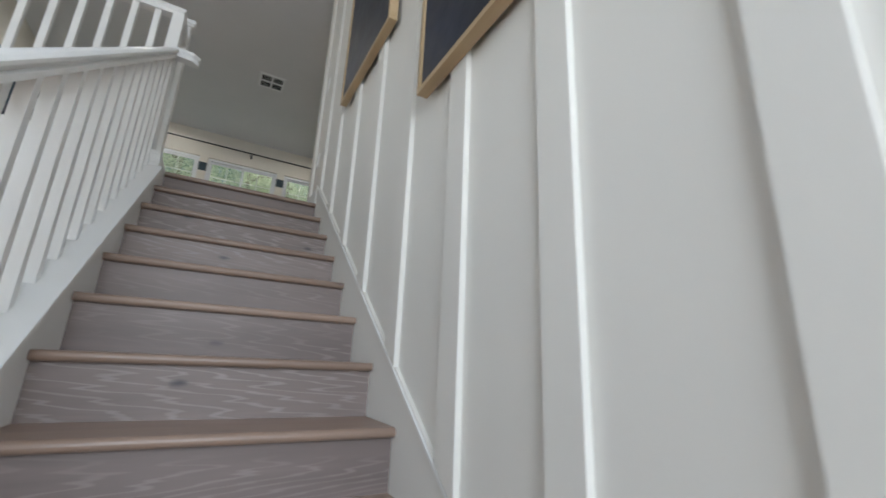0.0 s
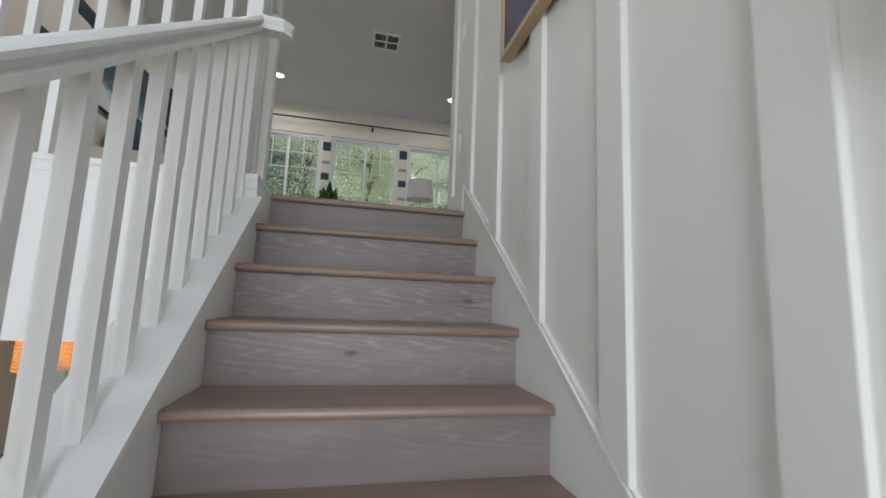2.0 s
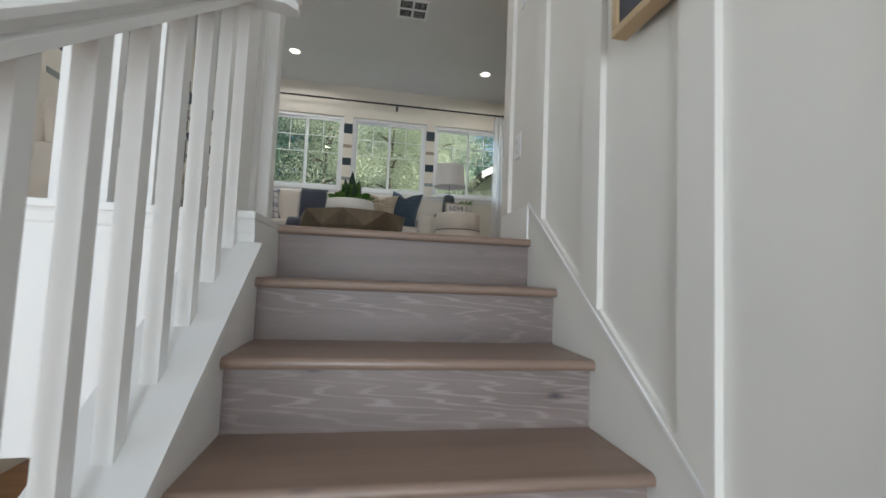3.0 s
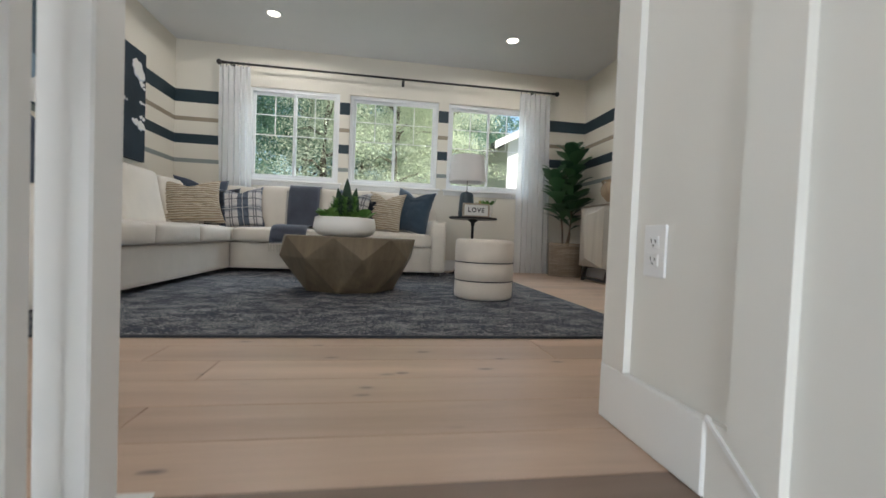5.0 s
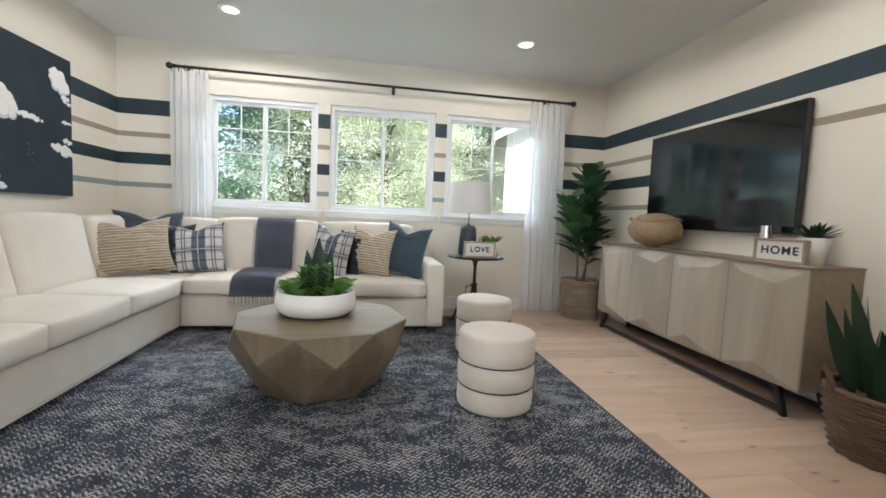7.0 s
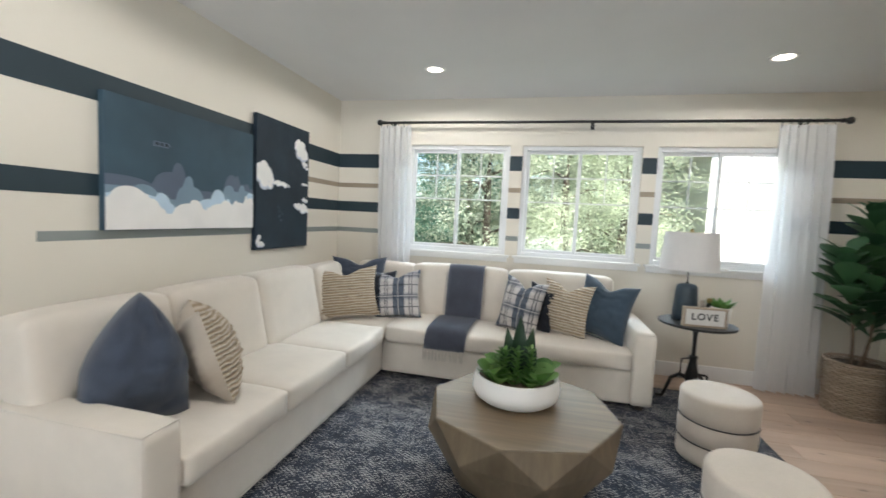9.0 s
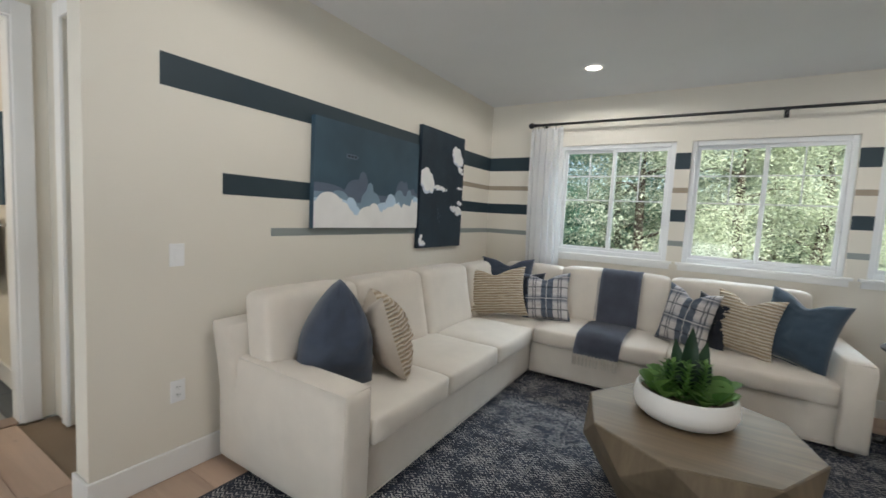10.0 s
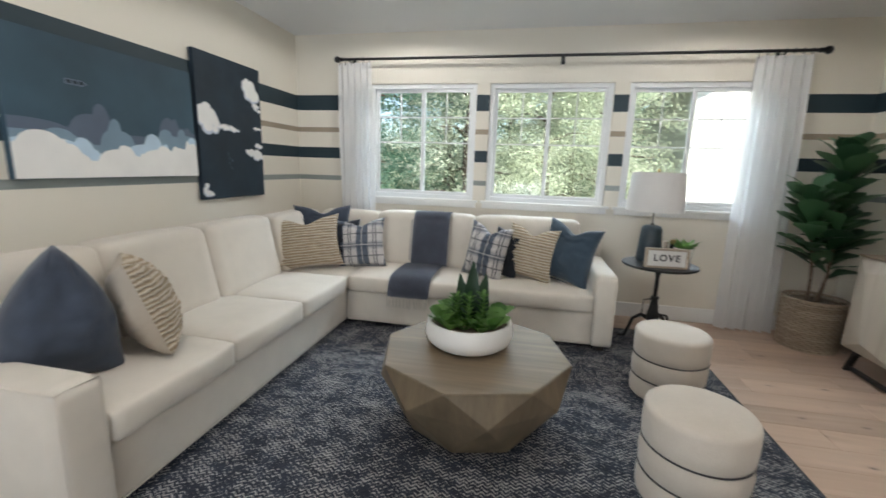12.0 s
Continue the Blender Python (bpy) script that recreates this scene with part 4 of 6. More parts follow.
r45 = 0.0066
for pts in ([(-2.152 - r45, 1.603 + r45, 0.045), (-2.152 - r45, 1.603 + r45, 0.618), (-2.152 - r45, 1.612, 0.635 - r45), (-2.152 - r45, 1.766, 0.635 - r45), (-2.152 - r45, 1.775 - r45, 0.618), (-2.152 - r45, 1.775 - r45, 0.335)],
            [(-2.16, 1.603 + r45, 0.635 - r45), (-2.93, 1.603 + r45, 0.635 - r45)],
            [(-0.075 + r45, 3.912 + r45, 0.335), (-0.075 + r45, 3.912 + r45, 0.618), (-0.066, 3.912 + r45, 0.635 - r45), (0.076, 3.912 + r45, 0.635 - r45), (0.085 - r45, 3.912 + r45, 0.618), (0.085 - r45, 3.912 + r45, 0.07)]):
    part("piping", tube(bmesh.new(), [(x - ox, y - oy, z) for x, y, z in pts], 0.0042, 6), SOFA, sofa, smooth=True)


# scatter cushions
def scatter(at, rot, size, mat, label, seed, ridges=0, chop=0.04, back=None, peak=0.0):
    w, h, d = size
    ob = thing("scatter_cushion", at, label, "cushion", "scatter cushions on the sofa")
    ob.matrix_basis = pose(*at, *rot)
    bm = cushion(w, h, d, 26, seed, ridges, chop, peak)
    if back is not None:
        half = [f for f in bm.faces if f.calc_center_median().y > 0.001]
        bm2 = bm.copy()
        bmesh.ops.delete(bm, geom=half, context="FACES")
        bm2.faces.ensure_lookup_table()
        front = [f for f in bm2.faces if f.calc_center_median().y <= 0.001]
        bmesh.ops.delete(bm2, geom=front, context="FACES")
        part("back_cover", bm2, back, ob, "plain beige linen back", smooth=True)
    cover = part("cover", bm, mat, ob, smooth=True)
    bm = bmesh.new()
    tube(bm, [(-w / 2 * 0.98, 0, -h / 2 * 0.98), (0, 0, -h / 2 * 0.91), (w / 2 * 0.98, 0, -h / 2 * 0.98)], 0.004, 5)
    part("seam", bm, back or mat, ob)
    return ob


scatter((-2.57, 1.945, 0.745), (-8, 4, 62), (0.46, 0.60, 0.30), NAVY, "dark blue-grey linen cushion leaning on the sofa's arm", 1, chop=0.0, peak=0.82)
scatter((-2.50, 2.29, 0.715), (-18, 4, 140), (0.48, 0.50, 0.27), RIB, "tan ribbed cushion with a beige linen back", 2, 15, 0.06, BEIGE)
scatter((-2.58, 4.04, 0.715), (-14, -5, 28), (0.60, 0.48, 0.18), RIB, "wide tan ribbed cushion in the sofa's corner", 3, 15, 0.10, BEIGE)
scatter((-2.62, 4.42, 0.785), (-14, 0, 30), (0.56, 0.48, 0.16), NAVY, "dark blue-grey cushion behind the tan one", 4, chop=0.12)
scatter((-2.36, 4.28, 0.70), (-12, 0, 22), (0.36, 0.44, 0.12), INK, "ink blue cushion tucked between two others", 5)
scatter((-2.17, 4.30, 0.69), (-14, -6, 6), (0.48, 0.47, 0.19), PLAID, "blue and cream plaid cushion", 6, chop=0.09)
scatter((-0.97, 4.27, 0.70), (-12, 6, -26), (0.42, 0.50, 0.19), PLAID, "blue and cream plaid cushion", 7, chop=0.13)
scatter((-0.80, 4.33, 0.68), (-12, 4, -34), (0.32, 0.46, 0.10), INK, "ink blue cushion behind the plaid one", 8)
scatter((-0.59, 4.27, 0.715), (-12, 4, -24), (0.46, 0.48, 0.18), RIB, "tan ribbed cushion with a beige linen back", 9, 15, 0.13, BEIGE)
scatter((-0.27, 4.25, 0.735), (-10, 8, -34), (0.50, 0.53, 0.21), TEALC, "steel blue linen cushion by the sofa's arm", 10, chop=0.12)

# throw over the back and seat
throw = thing("throw_blanket", (-1.53, 4.30, 0.49), "blue-grey woven throw with a cream fringe over the sofa", "throw")


def cloth_strip(path, x0, x1, slant=0.0, n=10, thick=0.008, seed=0):
    bm = bmesh.new()
    rows = []
    for i, (y, z) in enumerate(path):
        t = i / (len(path) - 1)
        rows.append([bm.verts.new((x0 + (x1 - x0) * j / n + slant * t, y + 0.006 * noise.noise(Vector((j * 0.9, i * 0.7, seed))), z + 0.006 * noise.noise(Vector((j * 0.8, i * 0.6, seed + 9)))))
                     for j in range(n + 1)])
    for a, b in zip(rows, rows[1:]):
        for j in range(n):
            bm.faces.new((a[j], a[j + 1], b[j + 1], b[j]))
    geo = bmesh.ops.solidify(bm, geom=bm.faces[:], thickness=thick)
    bmesh.ops.recalc_face_normals(bm, faces=bm.faces)
    return bm


upper = part("upper_drape", cloth_strip([(0.32, 0.30), (0.335, 0.48), (0.29, 0.512), (0.21, 0.50), (0.165, 0.44), (0.14, 0.35), (0.115, 0.25), (0.095, 0.15), (0.08, 0.05), (0.06, 0.018)], -0.17, 0.18), THROW, throw, smooth=True)
drape = part("lower_drape", cloth_strip([(0.07, 0.028), (-0.06, 0.036), (-0.20, 0.034), (-0.32, 0.024), (-0.385, 0.0), (-0.407, -0.04), (-0.412, -0.10), (-0.412, -0.17)], -0.20, 0.16, -0.04, seed=4), THROW, throw, smooth=True)
bm = bmesh.new()
for q in range(13):
    x = -0.238 + 0.352 * q / 12 + random.uniform(-0.004, 0.004)
    dx = random.uniform(-0.012, 0.012)
    tube(bm, [(x, -0.416, -0.160), (x + dx * 0.3, -0.424, -0.185)], 0.0065, 6, 0.0085)
    tube(bm, [(x + dx * 0.3, -0.424, -0.187), (x + dx * 0.4, -0.425, -0.200)], 0.0095, 6, 0.0075)
    for w in (-0.006, 0.0, 0.006):
        tube(bm, [(x + dx * 0.4 + w * 0.4, -0.424, -0.198), (x + dx + w * 1.4, -0.424, -0.262 + abs(w))], 0.0042, 5, 0.003)
part("fringe", bm, FRINGE, drape, "knotted cream fringe")

bm = bmesh.new()
for (y0, z0), (y1, z1) in zip(((0.165, 0.44), (0.14, 0.35), (0.115, 0.25), (0.095, 0.15)), ((0.14, 0.35), (0.115, 0.25), (0.095, 0.15), (0.08, 0.05))):
    for q in range(5):
        t = (q + 0.5) / 5
        y, z = y0 + (y1 - y0) * t - 0.004, z0 + (z1 - z0) * t
        tube(bm, [(-0.166, y, z), (-0.184, y - 0.004, z - 0.004), (-0.190 + random.uniform(-0.004, 0.004), y - 0.004, z - 0.018)], 0.0035, 5, 0.0022)
part("side_fringe", bm, THROW, upper, "short fringe along the throw's edge")

# faceted coffee table
TZ = 0.425
table = thing("coffee_table", (-0.88, 2.82, RZ + 0.0015), "weathered wood coffee table with triangular facets", "table")


def ring(bm, r, z, off, n=8):
    return [bm.verts.new((r * math.cos(radians(off + 360 / n * i)), r * math.sin(radians(off + 360 / n * i)), z)) for i in range(n)]


bm = bmesh.new()
o = -8
top, belt, low = ring(bm, 0.532, TZ - RZ - 0.003, o), ring(bm, 0.528, 0.255, o + 22.5), ring(bm, 0.365, 0.0, o)
for i in range(8):
    j = (i + 1) % 8
    bm.faces.new((top[i], belt[i], top[j]))
    bm.faces.new((belt[i], belt[j], top[j]))
    bm.faces.new((belt[i], low[j], belt[j]))
    bm.faces.new((belt[i], low[i], low[j]))
bm.faces.new(low)
bm.faces.new(top)
bmesh.ops.recalc_face_normals(bm, faces=bm.faces)
bmesh.ops.bevel(bm, geom=[e for e in bm.edges], offset=0.003, segments=1, affect="EDGES")
part("faceted_body", bm, TABLES, table, "grey-brown facets with worn edges")
bm = bmesh.new()
a, b2 = ring(bm, 0.526, TZ - RZ - 0.003, o), ring(bm, 0.526, TZ - RZ, o)
bm.faces.new(a)
bm.faces.new(b2)
for i in range(8):
    bm.faces.new((a[i], a[(i + 1) % 8], b2[(i + 1) % 8], b2[i]))
bmesh.ops.recalc_face_normals(bm, faces=bm.faces)
bmesh.ops.bevel(bm, geom=[e for e in bm.edges], offset=0.001, segments=1, affect="EDGES")
part("tabletop", bm, TABLEW, table)

# bowl of succulents
bowl = thing("planter_bowl", (-0.925, 2.885, TZ + 0.002), "low white ceramic bowl planted with green succulents", "planter")
part("bowl", lathe(bmesh.new(), [(0.0, 0.0), (0.17, 0.0), (0.205, 0.010), (0.236, 0.034), (0.250, 0.066), (0.249, 0.095), (0.239, 0.146), (0.234, 0.154), (0.226, 0.152), (0.224, 0.105), (0.0, 0.10)], 48), CERAMIC, bowl, smooth=True)
part("moss", lathe(bmesh.new(), [(0.2225, 0.117), (0.19, 0.128), (0.1, 0.138), (0.0, 0.14)], 24), MOSS, bowl, smooth=True)


def rosette(owner, at, r, n, width, rise, rnd, lean=(0, 0)):
    """Broad fleshy paddle leaves round one growing point, each a part of its own."""
    for i in range(n):
        a = 2 * math.pi * i / n + rnd.uniform(-0.25, 0.25)
        up = rise + (0.5 if i % 2 else 0.0) + rnd.uniform(-0.15, 0.15)
        bm = bmesh.new()
        k = rnd.uniform(0.85, 1.1)
        paddle(bm, (0, 0, 0), (math.cos(a) + lean[0], math.sin(a) + lean[1], up), (0, 0, 1), r * k, width * k, 0.12, 0.3)
        part("leaf", bm, LEAFS, owner, smooth=True, m=Matrix.Translation(at))


rnd = random.Random(4)
for x, y, r, wd, n in ((-0.145, -0.075, 0.135, 0.115, 6), (0.135, -0.085, 0.14, 0.12, 6), (0.15, 0.06, 0.13, 0.11, 6), (-0.14, 0.08, 0.13, 0.11, 6), (0.01, 0.15, 0.12, 0.10, 5), (0.085, -0.145, 0.10, 0.085, 5), (-0.09, -0.145, 0.10, 0.085, 5)):
    rosette(bowl, (x, y, 0.12), r, n, wd, 0.85, rnd, (-x * 1.5, -y * 1.5))
bm = bmesh.new()
for i in range(16):
    a = 2 * math.pi * i / 16
    leaf(bm, (-0.01, -0.12, 0.11), (math.cos(a), math.sin(a), 0.9 + 0.3 * (i % 2)), (0, 0, 1), 0.10, 0.016, 0.05, 0.2)
part("spiky_rosette", bm, LEAFS, bowl)
for x, y, h in ((-0.07, -0.06, 0.20), (0.0, -0.075, 0.21), (0.075, -0.05, 0.22), (0.05, 0.08, 0.2), (-0.10, 0.03, 0.15)):
    bm = bmesh.new()
    tube(bm, [(x, y, 0.1), (x + 0.01, y, 0.1 + h)], 0.006, 6)
    for q in range(34):
        a, z = q * 2.4, 0.13 + (h - 0.03) * q / 34
        leaf(bm, (x, y, z), (math.cos(a), math.sin(a), 0.7), (0, 0, 1), 0.052, 0.024, 0.1, 0.3, 3)
    part("stem", bm, LEAFS, bowl, "upright stem of small pale leaves")
for x, y, h, w, tx, ty in ((0.0, 0.02, 0.35, 0.062, 0.02, 0.0), (-0.025, 0.02, 0.28, 0.055, -0.14, 0.05), (0.03, 0.03, 0.29, 0.055, 0.16, 0.1), (0.01, -0.01, 0.22, 0.05, -0.05, -0.16),
                           (-0.03, -0.01, 0.20, 0.048, -0.28, -0.1), (0.035, -0.01, 0.21, 0.048, 0.3, -0.1), (0.0, 0.05, 0.26, 0.05, 0.05, 0.2)):
    bm = bmesh.new()
    leaf(bm, (x, y, 0.09), (tx, ty, 1), (0.3, -1, 0), h * 1.12, w * 1.55, 0.02, 0.3, 6)
    part("sword_leaf", bm, SNAKE, bowl, smooth=True)


# ottomans
def ottoman(at):
    o_ = thing("ottoman", at, "round off-white boucle ottoman with two dark cords", "ottoman", "ottomans on the rug")
    R = 0.218
    prof = [(0, 0.0), (R - 0.02, 0.0), (R - 0.004, 0.01), (R, 0.03), (R - 0.001, 0.128), (R - 0.006, 0.134), (R - 0.001, 0.14), (R + 0.003, 0.2), (R, 0.262), (R - 0.006, 0.268), (R - 0.001, 0.275),
            (R + 0.002, 0.33), (R + 0.001, 0.408), (R - 0.003, 0.421), (R - 0.012, 0.430), (R - 0.035, 0.435), (R - 0.11, 0.438), (0, 0.439)]
    part("body", lathe(bmesh.new(), prof, 56), BOUCLE, o_, smooth=True)
    for z in (0.134, 0.268):
        pts = [((R - 0.001) * math.cos(a), (R - 0.001) * math.sin(a), z) for a in (2 * math.pi * i / 56 for i in range(57))]
        part("cord", tube(bmesh.new(), pts, 0.0045, 6), CORD, o_, "dark cord band", smooth=True)
    return o_


ott = ottoman((0.145, 2.43, RZ + 0.0015))
copy_thing(ott, pose(0.325, 3.375, RZ + 0.0015, 0, 0, 40))

# side table and what stands on it
st = thing("side_table", (0.455, 4.25, 0), "round black cast-iron crank side table", "side table")
part("tabletop", lathe(bmesh.new(), [(0, 0.68), (0.27, 0.68), (0.285, 0.685), (0.288, 0.695), (0.284, 0.702), (0.0, 0.702)], 56), BLACK, st, smooth=False)
part("screw_post", lathe(bmesh.new(), [(0, 0.30), (0.016, 0.30), (0.016, 0.60), (0.022, 0.61), (0.024, 0.64), (0.06, 0.665), (0.06, 0.68), (0, 0.68)], 20), BLACK, st, smooth=True)
part("hub", lathe(bmesh.new(), [(0, 0.16), (0.03, 0.16), (0.045, 0.20), (0.05, 0.26), (0.038, 0.31), (0.03, 0.36), (0.026, 0.40), (0.034, 0.405), (0.034, 0.42), (0, 0.42)], 20), BLACK, st, smooth=True)
part("crank_arm", tube(bmesh.new(), [(0.02, 0, 0.27), (0.10, -0.03, 0.27), (0.105, -0.03, 0.26), (0.105, -0.03, 0.20)], 0.009, 8), BLACK, st, smooth=True)
part("crank_frame", tube(bmesh.new(), [(-0.02, 0, 0.40), (-0.085, 0, 0.385), (-0.09, 0, 0.26), (-0.03, 0, 0.24)], 0.008, 8), BLACK, st, smooth=True)
for a in (160, 280, 40):
    ca, sa = math.cos(radians(a)), math.sin(radians(a))
    pts = [(0.03 * ca, 0.03 * sa, 0.22), (0.09 * ca, 0.09 * sa, 0.245), (0.15 * ca, 0.15 * sa, 0.20), (0.18 * ca, 0.18 * sa, 0.10), (0.205 * ca, 0.205 * sa, 0.03), (0.255 * ca, 0.255 * sa, 0.024 )]
    part("leg", tube(bmesh.new(), pts, 0.017, 8, 0.011), BLACK, st, "curved iron leg", smooth=True)

lamp = thing("table_lamp", (0.385, 4.33, 0.7025), "table lamp with blue-grey ceramic base and white drum shade, off", "lamp")
part("base", lathe(bmesh.new(), [(0, 0), (0.085, 0), (0.095, 0.01), (0.097, 0.05), (0.088, 0.18), (0.08, 0.27), (0.07, 0.295), (0.045, 0.305), (0, 0.307)], 32), LAMPB, lamp, smooth=True)
part("neck", lathe(bmesh.new(), [(0.012, 0.306), (0.013, 0.318), (0.005, 0.322), (0.005, 0.44), (0, 0.44)], 12), BLACK, lamp, smooth=True)
part("shade", lathe(bmesh.new(), [(0.222, 0.425), (0.198, 0.735), (0.194, 0.735), (0.218, 0.425), (0.222, 0.425)], 48), SHADE, lamp, "white linen drum shade", smooth=False)
bm = bmesh.new()
for a in (0, 120, 240):
    tube(bm, [(0, 0, 0.735), (0.195 * math.cos(radians(a)), 0.195 * math.sin(radians(a)), 0.73)], 0.002, 5)
tube(bm, [(0, 0, 0.43), (0, 0, 0.74)], 0.003, 6)
part("spider", bm, METALB, lamp)
part("finial", lathe(bmesh.new(), [(0, 0.738), (0.012, 0.74), (0.014, 0.752), (0.006, 0.765), (0, 0.767)], 12), METALB, lamp, smooth=True)


def sign(at, turn, word, w, h, d, label):
    s = thing("word_sign", at, label, "sign", turn=turn)
    bm = bmesh.new()
    f = 0.016
    for a, c, z0, z1 in ((-w / 2, w / 2, 0, f), (-w / 2, w / 2, h - f, h), (-w / 2, -w / 2 + f, f, h - f), (w / 2 - f, w / 2, f, h - f)):
        box(bm, a, c, -d / 2, d / 2, z0, z1, 0.0015)
    part("frame", bm, SIGNW, s)
    part("board", B(-w / 2 + f, w / 2 - f, -d / 2 + 0.010, d / 2 - 0.004, f, h - f), SIGNP, s, "white painted board")
    cu = bpy.data.curves.new("lettering", "FONT")
    cu.body, cu.size, cu.align_x, cu.align_y, cu.extrude, cu.space_character = word, h * 0.47, "CENTER", "CENTER", 0.0008, 1.18
    cu.offset = h * 0.012
    to = bpy.data.objects.new("lettering_source", cu)
    scene.collection.objects.link(to)
    bpy.context.view_layer.update()
    me = bpy.data.meshes.new_from_object(to)
    bpy.data.objects.remove(to)
    me.materials.clear()
    me.materials.append(INKP)
    t = new("lettering", me)
    t.parent, t.matrix_basis = s, pose(0, -d / 2 + 0.0095, h / 2, 90, 0, 0)
    tagged(t, "black letters " + word)
    return s


sign((0.45, 4.085, 0.7025), 3, "LOVE", 0.315, 0.155, 0.04, "small wood-framed white sign that reads LOVE")
pot = thing("potted_succulent", (0.605, 4.20, 0.7025), "small green succulent in a white pot on the side table", "plant")
part("pot", lathe(bmesh.new(), [(0, 0), (0.055, 0), (0.075, 0.15), (0.070, 0.152), (0.066, 0.135), (0, 0.13)], 28), CERAMIC, pot, smooth=True)
bm = bmesh.new()
rnd = random.Random(8)
for q in range(46):
    a, u = rnd.uniform(0, 6.28), rnd.uniform(0.5, 1.6)
    r0 = rnd.uniform(0, 0.04)
    leaf(bm, (r0 * math.cos(a), r0 * math.sin(a), 0.13), (math.cos(a), math.sin(a), u), (0, 0, 1), rnd.uniform(0.08, 0.125), 0.034, 0.1, 0.3, 3)
part("leaves", bm, LEAFS, pot)
vase = thing("bud_vase", (0.535, 4.25, 0.7025), "small dark glass bottle with a brass band", "vase")
part("body", lathe(bmesh.new(), [(0, 0), (0.022, 0), (0.022, 0.14), (0.016, 0.17), (0.016, 0.20), (0.0, 0.20)], 16), BLACK, vase, smooth=True)
part("band", lathe(bmesh.new(), [(0.0165, 0.17), (0.019, 0.172), (0.019, 0.202), (0.0165, 0.204)], 16), METALB, vase, smooth=True)
vase = thing("bud_vase", (0.495, 4.28, 0.7025), "small pale wooden candle beside the dark bottle", "vase")
part("body", lathe(bmesh.new(), [(0, 0), (0.02, 0), (0.02, 0.18), (0.017, 0.185), (0, 0.185)], 16), BEIGE, vase, smooth=True)


# ---- curtains ----
rod = thing("curtain_rod", (-0.475, 4.81, 2.46), "long black metal curtain rod with ball finials", "curtain rod")
part("rod", tube(bmesh.new(), [(-2.13, 0, 0), (2.13, 0, 0)], 0.013, 14), BLACK, rod, smooth=True)
for sgn in (-1, 1):
    part("finial", lathe(bmesh.new(), [(0, -0.03), (0.018, -0.025), (0.031, -0.008), (0.033, 0.006), (0.026, 0.024), (0.012, 0.034), (0, 0.036)], 18, (0, 0, 0)), BLACK, rod, smooth=True, m=pose(sgn * 2.15, 0, 0, 0, 90, 0))
    part("collar", lathe(bmesh.new(), [(0.0135, -0.012), (0.02, -0.01), (0.02, 0.01), (0.0135, 0.012)], 14), BLACK, rod, smooth=True, m=pose(sgn * 2.10, 0, 0, 0, 90, 0))
for x in (-2.02, 0.07, 1.85):
    bm = bmesh.new()
    tube(bm, [(x, 0, -0.016), (x, 0.03, -0.02), (x, 0.128, -0.02)], 0.006, 8)
    box(bm, x - 0.018, x + 0.018, 0.125, 0.135, -0.05, 0.03, 0.002)
    tube(bm, [(x, -0.018, 0.004), (x, -0.012, -0.014), (x, 0.004, -0.019), (x, 0.016, -0.008)], 0.004, 6)
    part("bracket", bm, BLACK, rod)


def curtain(x0, x1, b0, b1, zb, folds, seed, label):
    c = thing("curtain", ((b0 + b1) / 2, 4.82, zb), label, "curtain", "sheer curtains")
    cx, n, rows = (b0 + b1) / 2, folds * 12, 26
    bm = bmesh.new()
    grid = []
    for j in range(rows + 1):
        t = j / rows
        z = (2.425 - zb) * (1 - t)
        line = []
        for i in range(n + 1):
            s = i / n
            x = (x0 + (x1 - x0) * s) * (1 - t) + (b0 + (b1 - b0) * s) * t
            ph = (s + 0.07 * noise.noise(Vector((s * 3.1, 0.4 * t, seed + 11)))) * folds * 2 * math.pi
            amp = 0.030 + 0.016 * t + 0.014 * noise.noise(Vector((s * 4, t * 1.5, seed)))
            y = amp * math.sin(ph + 0.9 * noise.noise(Vector((s * 3, t * 2.0, seed + 5)))) - 0.008
            line.append(bm.verts.new((x - cx + 0.012 * math.sin(2 * ph) + 0.01 * noise.noise(Vector((s * 5, t * 3, seed + 2))) * t, y, z)))
        grid.append(line)
    for a, b in zip(grid, grid[1:]):
        for i in range(n):
            bm.faces.new((a[i], a[i + 1], b[i + 1], b[i]))
    panel = part("panel", bm, SHEER, c, smooth=True)
    for q in range(folds + 1):
        bm = bmesh.new()
        x = x0 + (x1 - x0) * (q + 0.25) / (folds + 0.5) - cx
        pts = [(x, -0.01 + 0.022 * math.cos(a), 2.458 - zb + 0.022 * math.sin(a)) for a in (2 * math.pi * i / 16 for i in range(17))]
        tube(bm, pts, 0.0022, 5)
        tube(bm, [(x, -0.01, 2.437 - zb), (x, -0.008, 2.40 - zb)], 0.003, 5)
        part("clip_ring", bm, BLACK, panel, "black clip ring")


curtain(-2.62, -2.27, -2.60, -2.22, 0.015, 5, 1, "white sheer curtain gathered behind the sofa")
curtain(1.16, 1.585, 1.165, 1.66, 0.012, 6, 7, "white sheer curtain hanging to the floor")

# ---- television, console and what stands there ----
tv = thing("television", (RX - 0.03, 3.18, 1.065), "large flat black television on the wall, switched off", "television")
part("body", B(-0.045, 0.0, -0.75, 0.75, 0, 0.87, bevel=0.004), BLACK, tv)
part("screen", B(-0.048, -0.0452, -0.74, 0.74, 0.012, 0.862), SCREEN, tv, "dark reflecting screen")
part("wall_mount", B(0.0, 0.03, -0.2, 0.2, 0.25, 0.6), BLACK, tv)

